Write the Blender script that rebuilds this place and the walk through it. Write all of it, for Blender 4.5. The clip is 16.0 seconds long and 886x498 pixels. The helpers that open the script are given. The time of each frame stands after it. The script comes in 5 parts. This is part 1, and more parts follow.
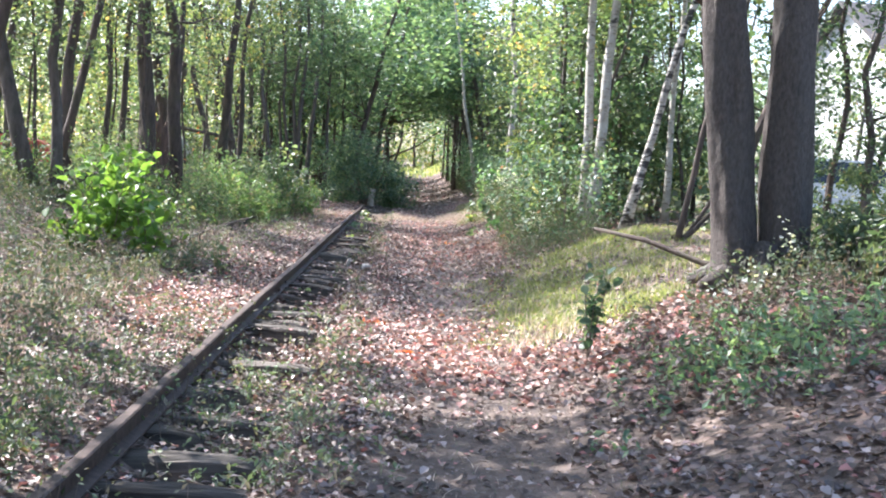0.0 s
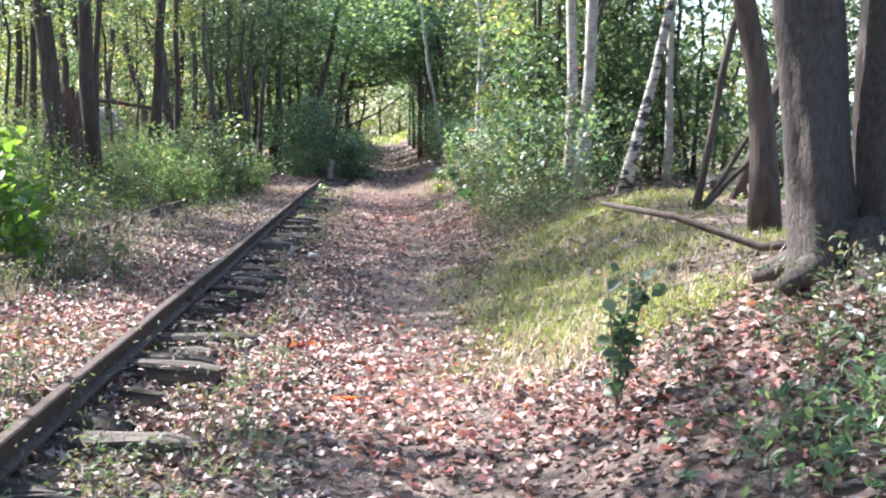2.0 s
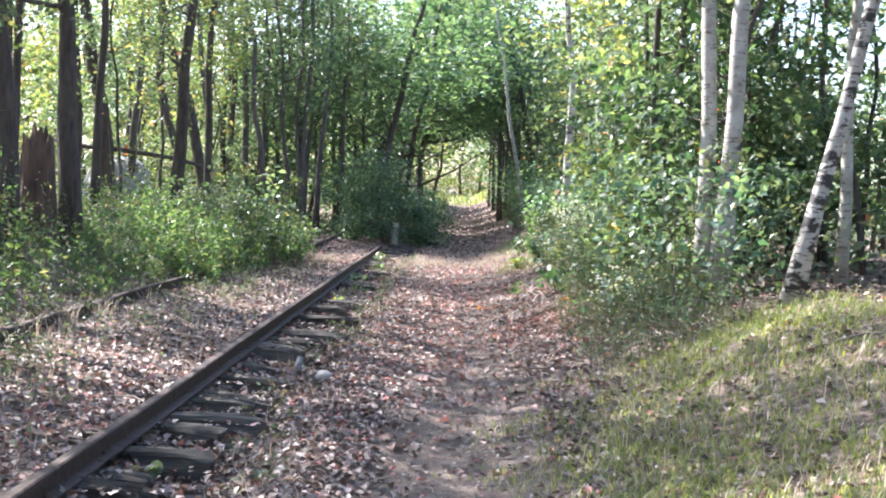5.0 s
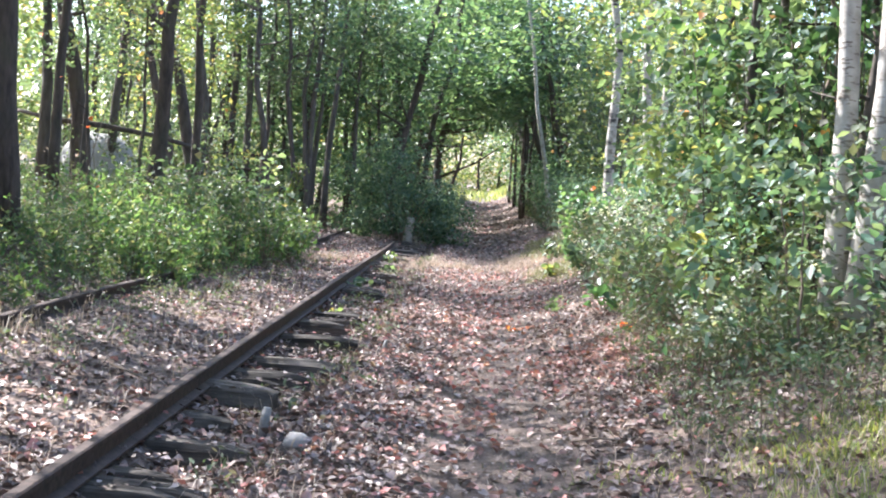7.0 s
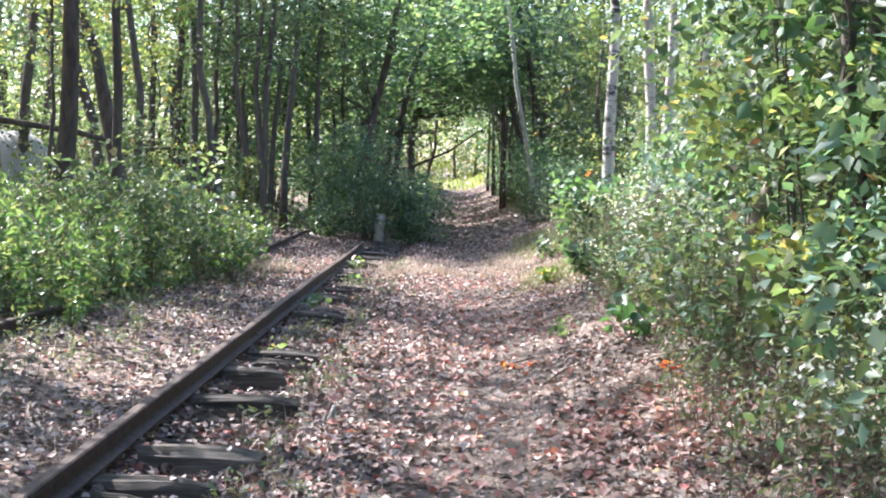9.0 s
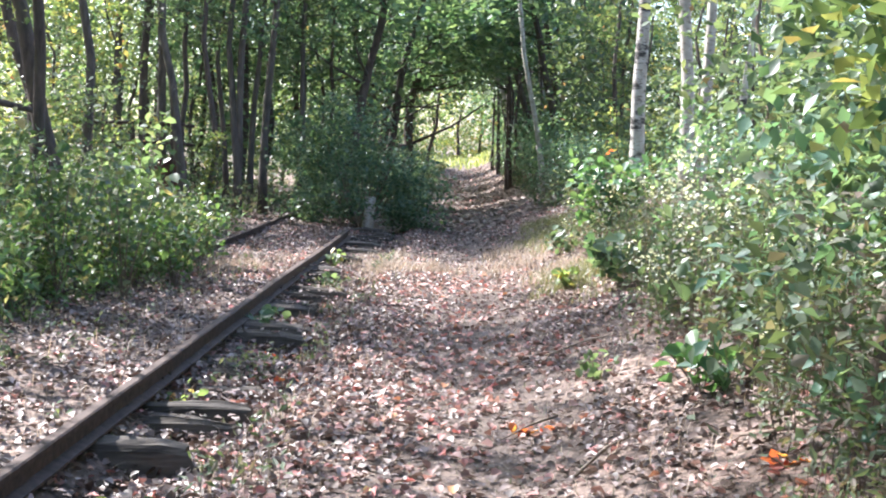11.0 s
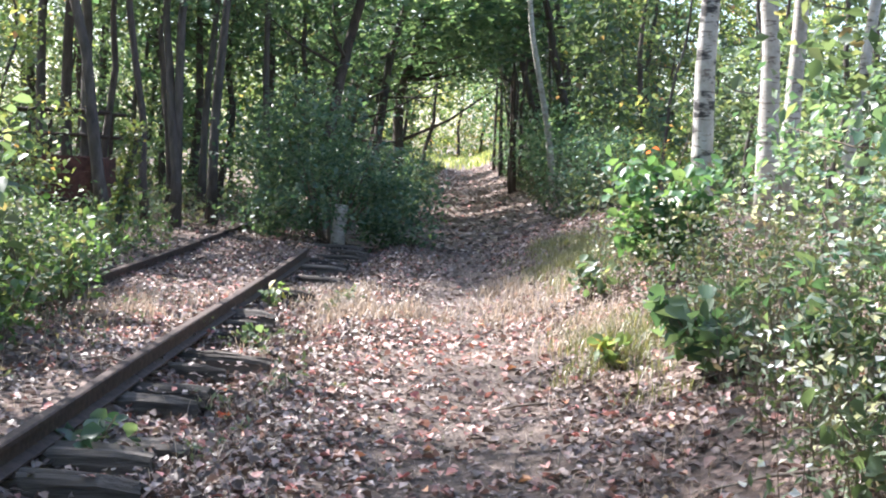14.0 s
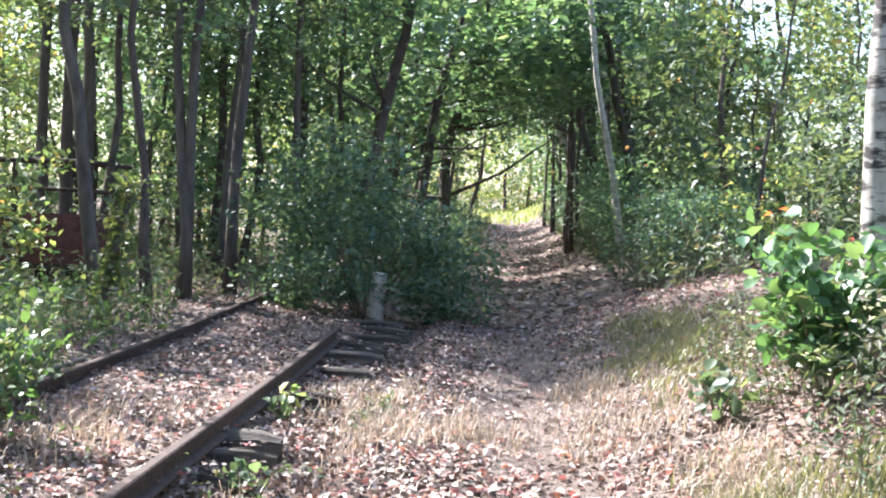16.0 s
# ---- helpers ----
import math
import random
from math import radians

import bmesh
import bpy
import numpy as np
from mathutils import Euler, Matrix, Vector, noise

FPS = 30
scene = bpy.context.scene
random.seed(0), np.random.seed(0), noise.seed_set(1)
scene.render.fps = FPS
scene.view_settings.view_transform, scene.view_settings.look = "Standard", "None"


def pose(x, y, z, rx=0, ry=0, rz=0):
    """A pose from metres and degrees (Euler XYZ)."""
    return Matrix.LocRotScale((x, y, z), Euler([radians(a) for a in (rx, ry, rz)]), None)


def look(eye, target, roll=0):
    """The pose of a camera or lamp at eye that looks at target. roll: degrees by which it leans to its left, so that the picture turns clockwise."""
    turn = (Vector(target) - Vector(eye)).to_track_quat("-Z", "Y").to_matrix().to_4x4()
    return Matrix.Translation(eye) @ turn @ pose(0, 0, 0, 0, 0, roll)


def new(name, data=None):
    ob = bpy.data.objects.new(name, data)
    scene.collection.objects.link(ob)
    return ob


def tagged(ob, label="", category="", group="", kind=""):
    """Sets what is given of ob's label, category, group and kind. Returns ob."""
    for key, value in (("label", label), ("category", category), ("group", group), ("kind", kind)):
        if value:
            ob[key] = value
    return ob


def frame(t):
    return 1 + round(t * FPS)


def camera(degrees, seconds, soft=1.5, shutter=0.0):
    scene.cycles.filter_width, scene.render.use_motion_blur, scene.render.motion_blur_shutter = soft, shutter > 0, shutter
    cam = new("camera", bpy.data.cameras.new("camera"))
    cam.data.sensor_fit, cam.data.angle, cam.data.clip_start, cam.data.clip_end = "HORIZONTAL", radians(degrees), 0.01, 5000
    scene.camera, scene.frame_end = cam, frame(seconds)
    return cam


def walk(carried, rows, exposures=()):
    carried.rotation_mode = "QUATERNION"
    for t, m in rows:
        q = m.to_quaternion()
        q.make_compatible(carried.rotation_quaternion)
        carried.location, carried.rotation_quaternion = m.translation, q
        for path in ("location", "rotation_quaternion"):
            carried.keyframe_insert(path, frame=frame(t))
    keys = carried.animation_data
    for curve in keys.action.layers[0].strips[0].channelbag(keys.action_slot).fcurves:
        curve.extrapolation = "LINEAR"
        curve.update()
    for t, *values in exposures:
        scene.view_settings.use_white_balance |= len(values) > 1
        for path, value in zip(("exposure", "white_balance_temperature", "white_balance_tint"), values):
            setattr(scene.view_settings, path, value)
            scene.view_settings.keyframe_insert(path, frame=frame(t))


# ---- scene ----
cam = camera(39.8, 16.0, soft=2.0)
METRES, EYE, TILT, LEAN, TURN = 26.2, 1.65, 0.0, 0.0, -1.7
ROWS = [
    (0.0, 0.0, 0.0, 0.0, 0.25, -4.0, -3.54),
    (0.5, -0.0007, 0.0324, -0.0007, -1.16, -4.79, -2.91),
    (1.0, 0.0019, 0.0649, -0.0023, -2.18, -4.73, -1.05),
    (1.5, 0.0033, 0.0966, -0.0017, -1.03, -3.93, -2.43),
    (2.0, 0.005, 0.1246, -0.0017, -1.22, -5.52, -0.96),
    (2.5, 0.0079, 0.1583, -0.0008, 1.5, -5.91, -4.71),
    (3.0, 0.008, 0.1917, -0.0005, 2.48, -7.33, -3.15),
    (3.5, 0.0119, 0.224, 0.0009, 2.53, -6.66, -2.85),
    (4.0, 0.0123, 0.2563, 0.0005, 2.27, -5.78, -4.56),
    (4.5, 0.0143, 0.2883, -0.0006, 0.12, -3.3, -1.13),
    (5.0, 0.0107, 0.3186, -0.0001, 2.64, -2.85, -2.14),
    (7.5, -0.0002, 0.4759, -0.0027, 3.38, -3.37, -3.94),
    (8.0, -0.0013, 0.5085, -0.0022, 2.72, -4.24, -1.35),
    (8.5, -0.0022, 0.5415, -0.0015, 3.66, -3.45, -4.36),
    (9.0, -0.0039, 0.5725, -0.0013, 2.3, -3.61, -1.76),
    (11.5, -0.0034, 0.7264, -0.0013, 2.71, -5.14, -1.94),
    (12.0, -0.0033, 0.7581, -0.0009, 5.32, -5.85, -2.78),
    (12.5, -0.006, 0.7885, -0.0007, 5.18, -6.44, -1.82),
    (13.0, -0.0043, 0.8198, -0.0007, 4.19, -6.8, -0.47),
    (13.5, -0.0054, 0.8498, -0.0019, 4.22, -5.52, -2.0),
    (14.0, -0.0045, 0.8794, -0.0025, 2.61, -4.69, -2.3),
    (14.5, -0.0085, 0.9097, -0.0009, 5.1, -4.1, -3.22),
    (15.0, -0.0141, 0.9364, 0.0001, 6.21, -3.82, -1.34),
    (15.5, -0.0152, 0.9651, 0.0006, 6.4, -4.09, -1.43),
    (16.0, -0.0165, 0.995, -0.0005, 4.66, -2.28, -2.37),
]
walk(cam, [(t, pose(0, 0, EYE, TILT, LEAN, TURN) @ pose(METRES * x, METRES * y, METRES * z, 90 + pitch, roll, yaw)) for t, x, y, z, yaw, pitch, roll in ROWS],
     [(0.0, 2.03, 6000, 13), (1.5, 1.95, 6000, 13), (2.5, 1.85, 6000, 13), (3.2, 1.75, 6000, 13), (4.0, 1.98, 6000, 13), (5.0, 2.07, 6000, 13), (12.0, 2.07, 6000, 13), (14.5, 1.97, 6000, 13), (15.4, 1.97, 6000, 13), (16.0, 2.16, 6000, 13)])

# ---- light ----
SUN_AZ, SUN_EL = 34.0, 46.0   # degrees: from the left (-x) towards ahead (+y); above the horizon
world = bpy.data.worlds.new("sky")
scene.world = world
world.use_nodes = True
wn = world.node_tree.nodes
sky = wn.new("ShaderNodeTexSky")
sky.sky_type = 'NISHITA'
sky.sun_disc = False
sky.sun_elevation = radians(SUN_EL)
sky.sun_rotation = radians(-(90 - SUN_AZ))
sky.air_density, sky.dust_density = 1.0, 2.0
world.node_tree.links.new(sky.outputs[0], wn["Background"].inputs[0])
wn["Background"].inputs[1].default_value = 0.125
sun_data = bpy.data.lights.new("sun", 'SUN')
sun_data.energy, sun_data.angle, sun_data.color = 5.0, radians(0.6), (1.0, 0.95, 0.88)
sun = new("sun", sun_data)
SUN_DIR = Vector((-math.cos(radians(SUN_EL)) * math.cos(radians(SUN_AZ)), math.cos(radians(SUN_EL)) * math.sin(radians(SUN_AZ)), math.sin(radians(SUN_EL))))
sun.matrix_world = look(SUN_DIR * 60, (0, 0, 0))

rng = np.random.default_rng(7)
R = random.Random(11)


# ---- materials ----
def material(name):
    m = bpy.data.materials.new(name)
    m.use_nodes = True
    n = m.node_tree.nodes
    return m, n, m.node_tree.links, n["Principled BSDF"]


def ramp(n, stops):
    r = n.new("ShaderNodeValToRGB")
    e = r.color_ramp.elements
    while len(e) < len(stops):
        e.new(0.5)
    for i, (p, c) in enumerate(stops):
        e[i].position, e[i].color = p, (*c, 1)
    return r


def mix_rgb(n, l, fac, a, b, mode='MIX'):
    x = n.new("ShaderNodeMix")
    x.data_type, x.blend_type = 'RGBA', mode
    for sock, v in ((x.inputs[0], fac), (x.inputs[6], a), (x.inputs[7], b)):
        if isinstance(v, (int, float)):
            sock.default_value = v
        elif isinstance(v, tuple):
            sock.default_value = (*v, 1)
        else:
            l.new(v, sock)
    return x.outputs[2]


def noise_tex(n, l, scale, detail=4, rough=0.6, stretch=None, coords="Object"):
    t = n.new("ShaderNodeTexNoise")
    t.inputs["Scale"].default_value, t.inputs["Detail"].default_value, t.inputs["Roughness"].default_value = scale, detail, rough
    tc = n.new("ShaderNodeTexCoord")
    if stretch:
        mp = n.new("ShaderNodeMapping")
        mp.inputs["Scale"].default_value = stretch
        l.new(tc.outputs[coords], mp.inputs[0])
        l.new(mp.outputs[0], t.inputs["Vector"])
    else:
        l.new(tc.outputs[coords], t.inputs["Vector"])
    return t.outputs["Fac"]


def add_bump(n, l, bsdf, height, strength, distance):
    b = n.new("ShaderNodeBump")
    b.inputs["Strength"].default_value, b.inputs["Distance"].default_value = strength, distance
    l.new(height, b.inputs["Height"])
    l.new(b.outputs[0], bsdf.inputs["Normal"])


def leaf_material(name, stops, through_light=0.48, rough=0.42, glow=(1.6, 1.6, 0.8)):
    """Leaves, each of its own tint; light shines through them."""
    m, n, l, bsdf = material(name)
    geo, info = n.new("ShaderNodeNewGeometry"), n.new("ShaderNodeObjectInfo")
    r = ramp(n, stops)
    l.new(geo.outputs["Random Per Island"], r.inputs[0])
    hue = n.new("ShaderNodeHueSaturation")
    mr = n.new("ShaderNodeMapRange")
    mr.inputs["To Min"].default_value, mr.inputs["To Max"].default_value = 0.66, 1.34
    l.new(info.outputs["Random"], mr.inputs[0])
    l.new(mr.outputs[0], hue.inputs["Value"])
    l.new(r.outputs[0], hue.inputs["Color"])
    l.new(hue.outputs[0], bsdf.inputs["Base Color"])
    bsdf.inputs["Roughness"].default_value = rough
    tr = n.new("ShaderNodeBsdfTranslucent")
    warm = mix_rgb(n, l, 1.0, hue.outputs[0], glow, 'MULTIPLY')
    l.new(warm, tr.inputs[0])
    mx = n.new("ShaderNodeMixShader")
    mx.inputs[0].default_value = through_light
    l.new(bsdf.outputs[0], mx.inputs[1])
    l.new(tr.outputs[0], mx.inputs[2])
    l.new(mx.outputs[0], n["Material Output"].inputs[0])
    return m


def bark_material(name, dark, light, moss=(0.10, 0.11, 0.05), grain=14, along=0.22):
    m, n, l, bsdf = material(name)
    ridge = noise_tex(n, l, grain, 6, 0.65, (1, 1, along))
    patch = noise_tex(n, l, 1.7, 3)
    r = ramp(n, [(0.32, dark), (0.68, light)])
    l.new(ridge, r.inputs[0])
    pr = ramp(n, [(0.5, (0, 0, 0)), (0.75, (0.55, 0.55, 0.55))])
    l.new(patch, pr.inputs[0])
    l.new(mix_rgb(n, l, pr.outputs[0], r.outputs[0], moss), bsdf.inputs["Base Color"])
    bsdf.inputs["Roughness"].default_value = 0.9
    add_bump(n, l, bsdf, ridge, 0.9, 0.03)
    return m


def birch_material(name="birch_bark", scar=0.62, patch=2.2):
    m, n, l, bsdf = material(name)
    marks = noise_tex(n, l, 3.4, 3, 0.55, (2.6, 2.6, 11))
    scars = noise_tex(n, l, patch, 4, 0.6, (1, 1, 2.6))
    tint = noise_tex(n, l, 7, 4)
    base = ramp(n, [(0.3, (0.27, 0.24, 0.205)), (0.7, (0.52, 0.49, 0.45))])
    l.new(tint, base.inputs[0])
    mk = ramp(n, [(0.59, (0, 0, 0)), (0.64, (1, 1, 1))])
    l.new(marks, mk.inputs[0])
    sc = ramp(n, [(scar, (0, 0, 0)), (scar + 0.05, (1, 1, 1))])
    l.new(scars, sc.inputs[0])
    c = mix_rgb(n, l, mk.outputs[0], base.outputs[0], (0.16, 0.13, 0.11))
    c = mix_rgb(n, l, sc.outputs[0], c, (0.035, 0.03, 0.028))
    l.new(c, bsdf.inputs["Base Color"])
    bsdf.inputs["Roughness"].default_value = 0.7
    add_bump(n, l, bsdf, marks, 0.4, 0.01)
    return m


def plain_material(name, colour, rough=0.6, metal=0.0, var=0.25, scale=6):
    m, n, l, bsdf = material(name)
    f = noise_tex(n, l, scale, 5)
    r = ramp(n, [(0.3, tuple(c * (1 - var) for c in colour)), (0.7, tuple(min(1, c * (1 + var)) for c in colour))])
    l.new(f, r.inputs[0])
    l.new(r.outputs[0], bsdf.inputs["Base Color"])
    bsdf.inputs["Roughness"].default_value, bsdf.inputs["Metallic"].default_value = rough, metal
    add_bump(n, l, bsdf, f, 0.3, 0.01)
    return m


def wood_material(name, dark, light):
    """Weathered split timber with the grain along x."""
    m, n, l, bsdf = material(name)
    info = n.new("ShaderNodeObjectInfo")
    grain = noise_tex(n, l, 11, 6, 0.7, (0.12, 1.6, 1.6))
    blot = noise_tex(n, l, 5, 4)
    r = ramp(n, [(0.34, dark), (0.66, light)])
    l.new(grain, r.inputs[0])
    b = ramp(n, [(0.45, (0, 0, 0)), (0.7, (0.7, 0.7, 0.7))])
    l.new(blot, b.inputs[0])
    c = mix_rgb(n, l, b.outputs[0], r.outputs[0], (0.075, 0.062, 0.05))
    h = n.new("ShaderNodeHueSaturation")
    mr = n.new("ShaderNodeMapRange")
    mr.inputs["To Min"].default_value, mr.inputs["To Max"].default_value = 0.6, 1.25
    l.new(info.outputs["Random"], mr.inputs[0])
    l.new(mr.outputs[0], h.inputs["Value"])
    l.new(c, h.inputs["Color"])
    l.new(h.outputs[0], bsdf.inputs["Base Color"])
    bsdf.inputs["Roughness"].default_value = 0.92
    add_bump(n, l, bsdf, grain, 1.0, 0.02)
    return m


def ground_material():
    m, n, l, bsdf = material("forest_floor")
    geo = n.new("ShaderNodeNewGeometry")
    vor = n.new("ShaderNodeTexVoronoi")
    vor.inputs["Scale"].default_value = 22
    l.new(geo.outputs["Position"], vor.inputs["Vector"])
    sep = n.new("ShaderNodeSeparateColor")
    l.new(vor.outputs["Color"], sep.inputs[0])
    litter = ramp(n, [(0.0, (0.06, 0.045, 0.037)), (0.35, (0.14, 0.105, 0.085)), (0.6, (0.21, 0.155, 0.125)), (0.85, (0.28, 0.20, 0.17)), (1.0, (0.38, 0.31, 0.26))])
    l.new(sep.outputs[0], litter.inputs[0])
    fine = noise_tex(n, l, 60, 4, 0.7)
    big = noise_tex(n, l, 0.9, 5, 0.6)
    dirt = ramp(n, [(0.3, (0.085, 0.067, 0.056)), (0.7, (0.205, 0.16, 0.135))])
    l.new(fine, dirt.inputs[0])
    sp = n.new("ShaderNodeSeparateXYZ")
    l.new(geo.outputs["Position"], sp.inputs[0])
    off = n.new("ShaderNodeMath")
    off.operation = 'SUBTRACT'
    l.new(sp.outputs[0], off.inputs[0])
    off.inputs[1].default_value = 0.55
    ab = n.new("ShaderNodeMath")
    ab.operation = 'ABSOLUTE'
    l.new(off.outputs[0], ab.inputs[0])
    wob = n.new("ShaderNodeMath")
    wob.operation = 'MULTIPLY_ADD'
    l.new(big, wob.inputs[0])
    wob.inputs[1].default_value = 1.1
    l.new(ab.outputs[0], wob.inputs[2])
    trodden = ramp(n, [(0.55, (0.9, 0.9, 0.9)), (0.95, (0.1, 0.1, 0.1))])
    half = n.new("ShaderNodeMath")
    half.operation = 'MULTIPLY'
    l.new(wob.outputs[0], half.inputs[0])
    half.inputs[1].default_value = 0.55
    l.new(half.outputs[0], trodden.inputs[0])
    c = mix_rgb(n, l, trodden.outputs[0], litter.outputs[0], dirt.outputs[0])
    blot = ramp(n, [(0.35, (0.72, 0.70, 0.68)), (0.65, (1.12, 1.08, 1.05))])
    l.new(big, blot.inputs[0])
    c = mix_rgb(n, l, 1.0, c, blot.outputs[0], 'MULTIPLY')
    l.new(c, bsdf.inputs["Base Color"])
    bsdf.inputs["Roughness"].default_value = 0.95
    hsum = n.new("ShaderNodeMath")
    hsum.operation = 'ADD'
    l.new(vor.outputs["Distance"], hsum.inputs[0])
    l.new(fine, hsum.inputs[1])
    add_bump(n, l, bsdf, hsum.outputs[0], 0.7, 0.03)
    return m


M_GROUND = ground_material()
GREEN = leaf_material("green_leaf", [(0.0, (0.056, 0.090, 0.057)), (0.45, (0.094, 0.142, 0.080)), (0.85, (0.132, 0.174, 0.106)), (0.985, (0.19, 0.21, 0.115)), (1.0, (0.33, 0.18, 0.11))], glow=(1.6, 1.55, 0.9))
DARK = leaf_material("dark_green_leaf", [(0.0, (0.055, 0.11, 0.074)), (0.6, (0.11, 0.172, 0.116)), (1.0, (0.20, 0.26, 0.165))], 0.47)
BUSH_LEAF = leaf_material("blue_green_bush_leaf", [(0.0, (0.07, 0.14, 0.10)), (0.6, (0.135, 0.215, 0.155)), (1.0, (0.24, 0.30, 0.20))], 0.42)
YELLOW = leaf_material("yellow_green_leaf", [(0.0, (0.088, 0.142, 0.068)), (0.55, (0.148, 0.20, 0.09)), (0.88, (0.235, 0.25, 0.10)), (0.985, (0.36, 0.28, 0.12)), (1.0, (0.5, 0.16, 0.12))], 0.52, glow=(1.75, 1.68, 0.95))
WEED = leaf_material("weed_leaf", [(0.0, (0.081, 0.126, 0.070)), (0.5, (0.139, 0.179, 0.105)), (0.8, (0.185, 0.19, 0.142)), (1.0, (0.27, 0.21, 0.18))], 0.28, 0.65)
LITTER = leaf_material("fallen_leaf", [(0.0, (0.059, 0.044, 0.036)), (0.4, (0.147, 0.106, 0.086)), (0.66, (0.235, 0.172, 0.148)), (0.82, (0.36, 0.285, 0.26)), (0.91, (0.56, 0.47, 0.435)), (0.95, (0.48, 0.24, 0.21)), (0.995, (0.50, 0.20, 0.17)), (1.0, (0.649, 0.531, 0.240))], 0.15, 0.5, (1.15, 1.05, 1.0))
RED_LITTER = leaf_material("red_fallen_leaf", [(0.0, (0.20, 0.12, 0.10)), (0.4, (0.40, 0.23, 0.19)), (0.65, (0.55, 0.40, 0.35)), (0.82, (0.52, 0.28, 0.24)), (0.96, (0.50, 0.16, 0.14)), (1.0, (0.55, 0.3, 0.14))], 0.2, 0.5, (1.15, 1.05, 0.95))
BROAD = leaf_material("broad_green_leaf", [(0.0, (0.045, 0.10, 0.055)), (0.6, (0.075, 0.145, 0.07)), (1.0, (0.13, 0.19, 0.095))], 0.4, 0.38)
BANK = leaf_material("bank_weed_leaf", [(0.0, (0.07, 0.14, 0.055)), (0.5, (0.115, 0.185, 0.083)), (0.85, (0.18, 0.235, 0.12)), (1.0, (0.33, 0.29, 0.19))], 0.42)
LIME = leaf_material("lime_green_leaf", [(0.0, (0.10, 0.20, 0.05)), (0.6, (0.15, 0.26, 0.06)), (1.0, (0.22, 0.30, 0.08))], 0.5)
GRASS = leaf_material("grass_blade", [(0.0, (0.10, 0.142, 0.05)), (0.5, (0.185, 0.225, 0.078)), (0.85, (0.285, 0.295, 0.12)), (1.0, (0.38, 0.34, 0.19))], 0.42)
OLIVE = leaf_material("olive_grass_blade", [(0.0, (0.105, 0.12, 0.06)), (0.5, (0.17, 0.175, 0.09)), (0.85, (0.25, 0.23, 0.14)), (1.0, (0.36, 0.31, 0.22))], 0.32)
STRAW = leaf_material("dry_grass_blade", [(0.0, (0.27, 0.215, 0.165)), (0.5, (0.45, 0.365, 0.285)), (1.0, (0.62, 0.52, 0.43))], 0.3, 0.5, (1.2, 1.1, 0.95))
PETAL = leaf_material("white_petal", [(0.0, (0.6, 0.6, 0.58)), (1.0, (0.8, 0.8, 0.76))], 0.3)
RED_LEAF = leaf_material("red_leaf", [(0.0, (0.5, 0.07, 0.05)), (0.6, (0.6, 0.16, 0.08)), (1.0, (0.6, 0.3, 0.1))], 0.5)
BARK = bark_material("brown_bark", (0.036, 0.027, 0.023), (0.115, 0.086, 0.072), (0.075, 0.078, 0.045))
MAPLE_BARK = bark_material("maple_bark", (0.05, 0.041, 0.037), (0.125, 0.103, 0.092), (0.085, 0.077, 0.068), 46, 0.4)
GREY_BARK = bark_material("grey_bark", (0.045, 0.037, 0.033), (0.135, 0.112, 0.097), (0.09, 0.088, 0.06))
BIRCH = birch_material()
DARK_BIRCH = birch_material("scarred_birch_bark", 0.53)
OLD_BIRCH = birch_material("black_scarred_birch_bark", 0.49, 4.5)
TWIG = plain_material("dead_twig", (0.17, 0.13, 0.10), 0.9)
PALE_WOOD = plain_material("pale_dead_wood", (0.24, 0.195, 0.155), 0.9, 0, 0.45, 9)
TIE_WOOD = wood_material("weathered_tie_wood", (0.035, 0.029, 0.024), (0.17, 0.145, 0.122))
RUST = plain_material("rusty_steel", (0.07, 0.048, 0.039), 0.75, 0.35, 0.5, 18)
RAIL_TOP = plain_material("worn_rail_head", (0.20, 0.165, 0.14), 0.5, 0.55, 0.35, 14)


# ---- building helpers ----
def mesh_from(name, verts, faces, mats):
    """A mesh from vertex and face arrays; all faces have the same number of corners."""
    verts, faces = np.asarray(verts, np.float32), np.asarray(faces, np.int32)
    me = bpy.data.meshes.new(name)
    me.vertices.add(len(verts))
    me.vertices.foreach_set("co", verts.ravel())
    me.loops.add(faces.size)
    me.loops.foreach_set("vertex_index", faces.ravel())
    me.polygons.add(len(faces))
    me.polygons.foreach_set("loop_start", np.arange(len(faces), dtype=np.int32) * faces.shape[1])
    me.update(calc_edges=True)
    for m in mats:
        me.materials.append(m)
    return me


def part(name, me, parent, label=""):
    ob = new(name, me)
    ob.parent = parent
    if label:
        ob["label"] = label
    return ob


def smoothstep(a, b, x):
    t = min(1.0, max(0.0, (x - a) / (b - a)))
    return t * t * (3 - 2 * t)


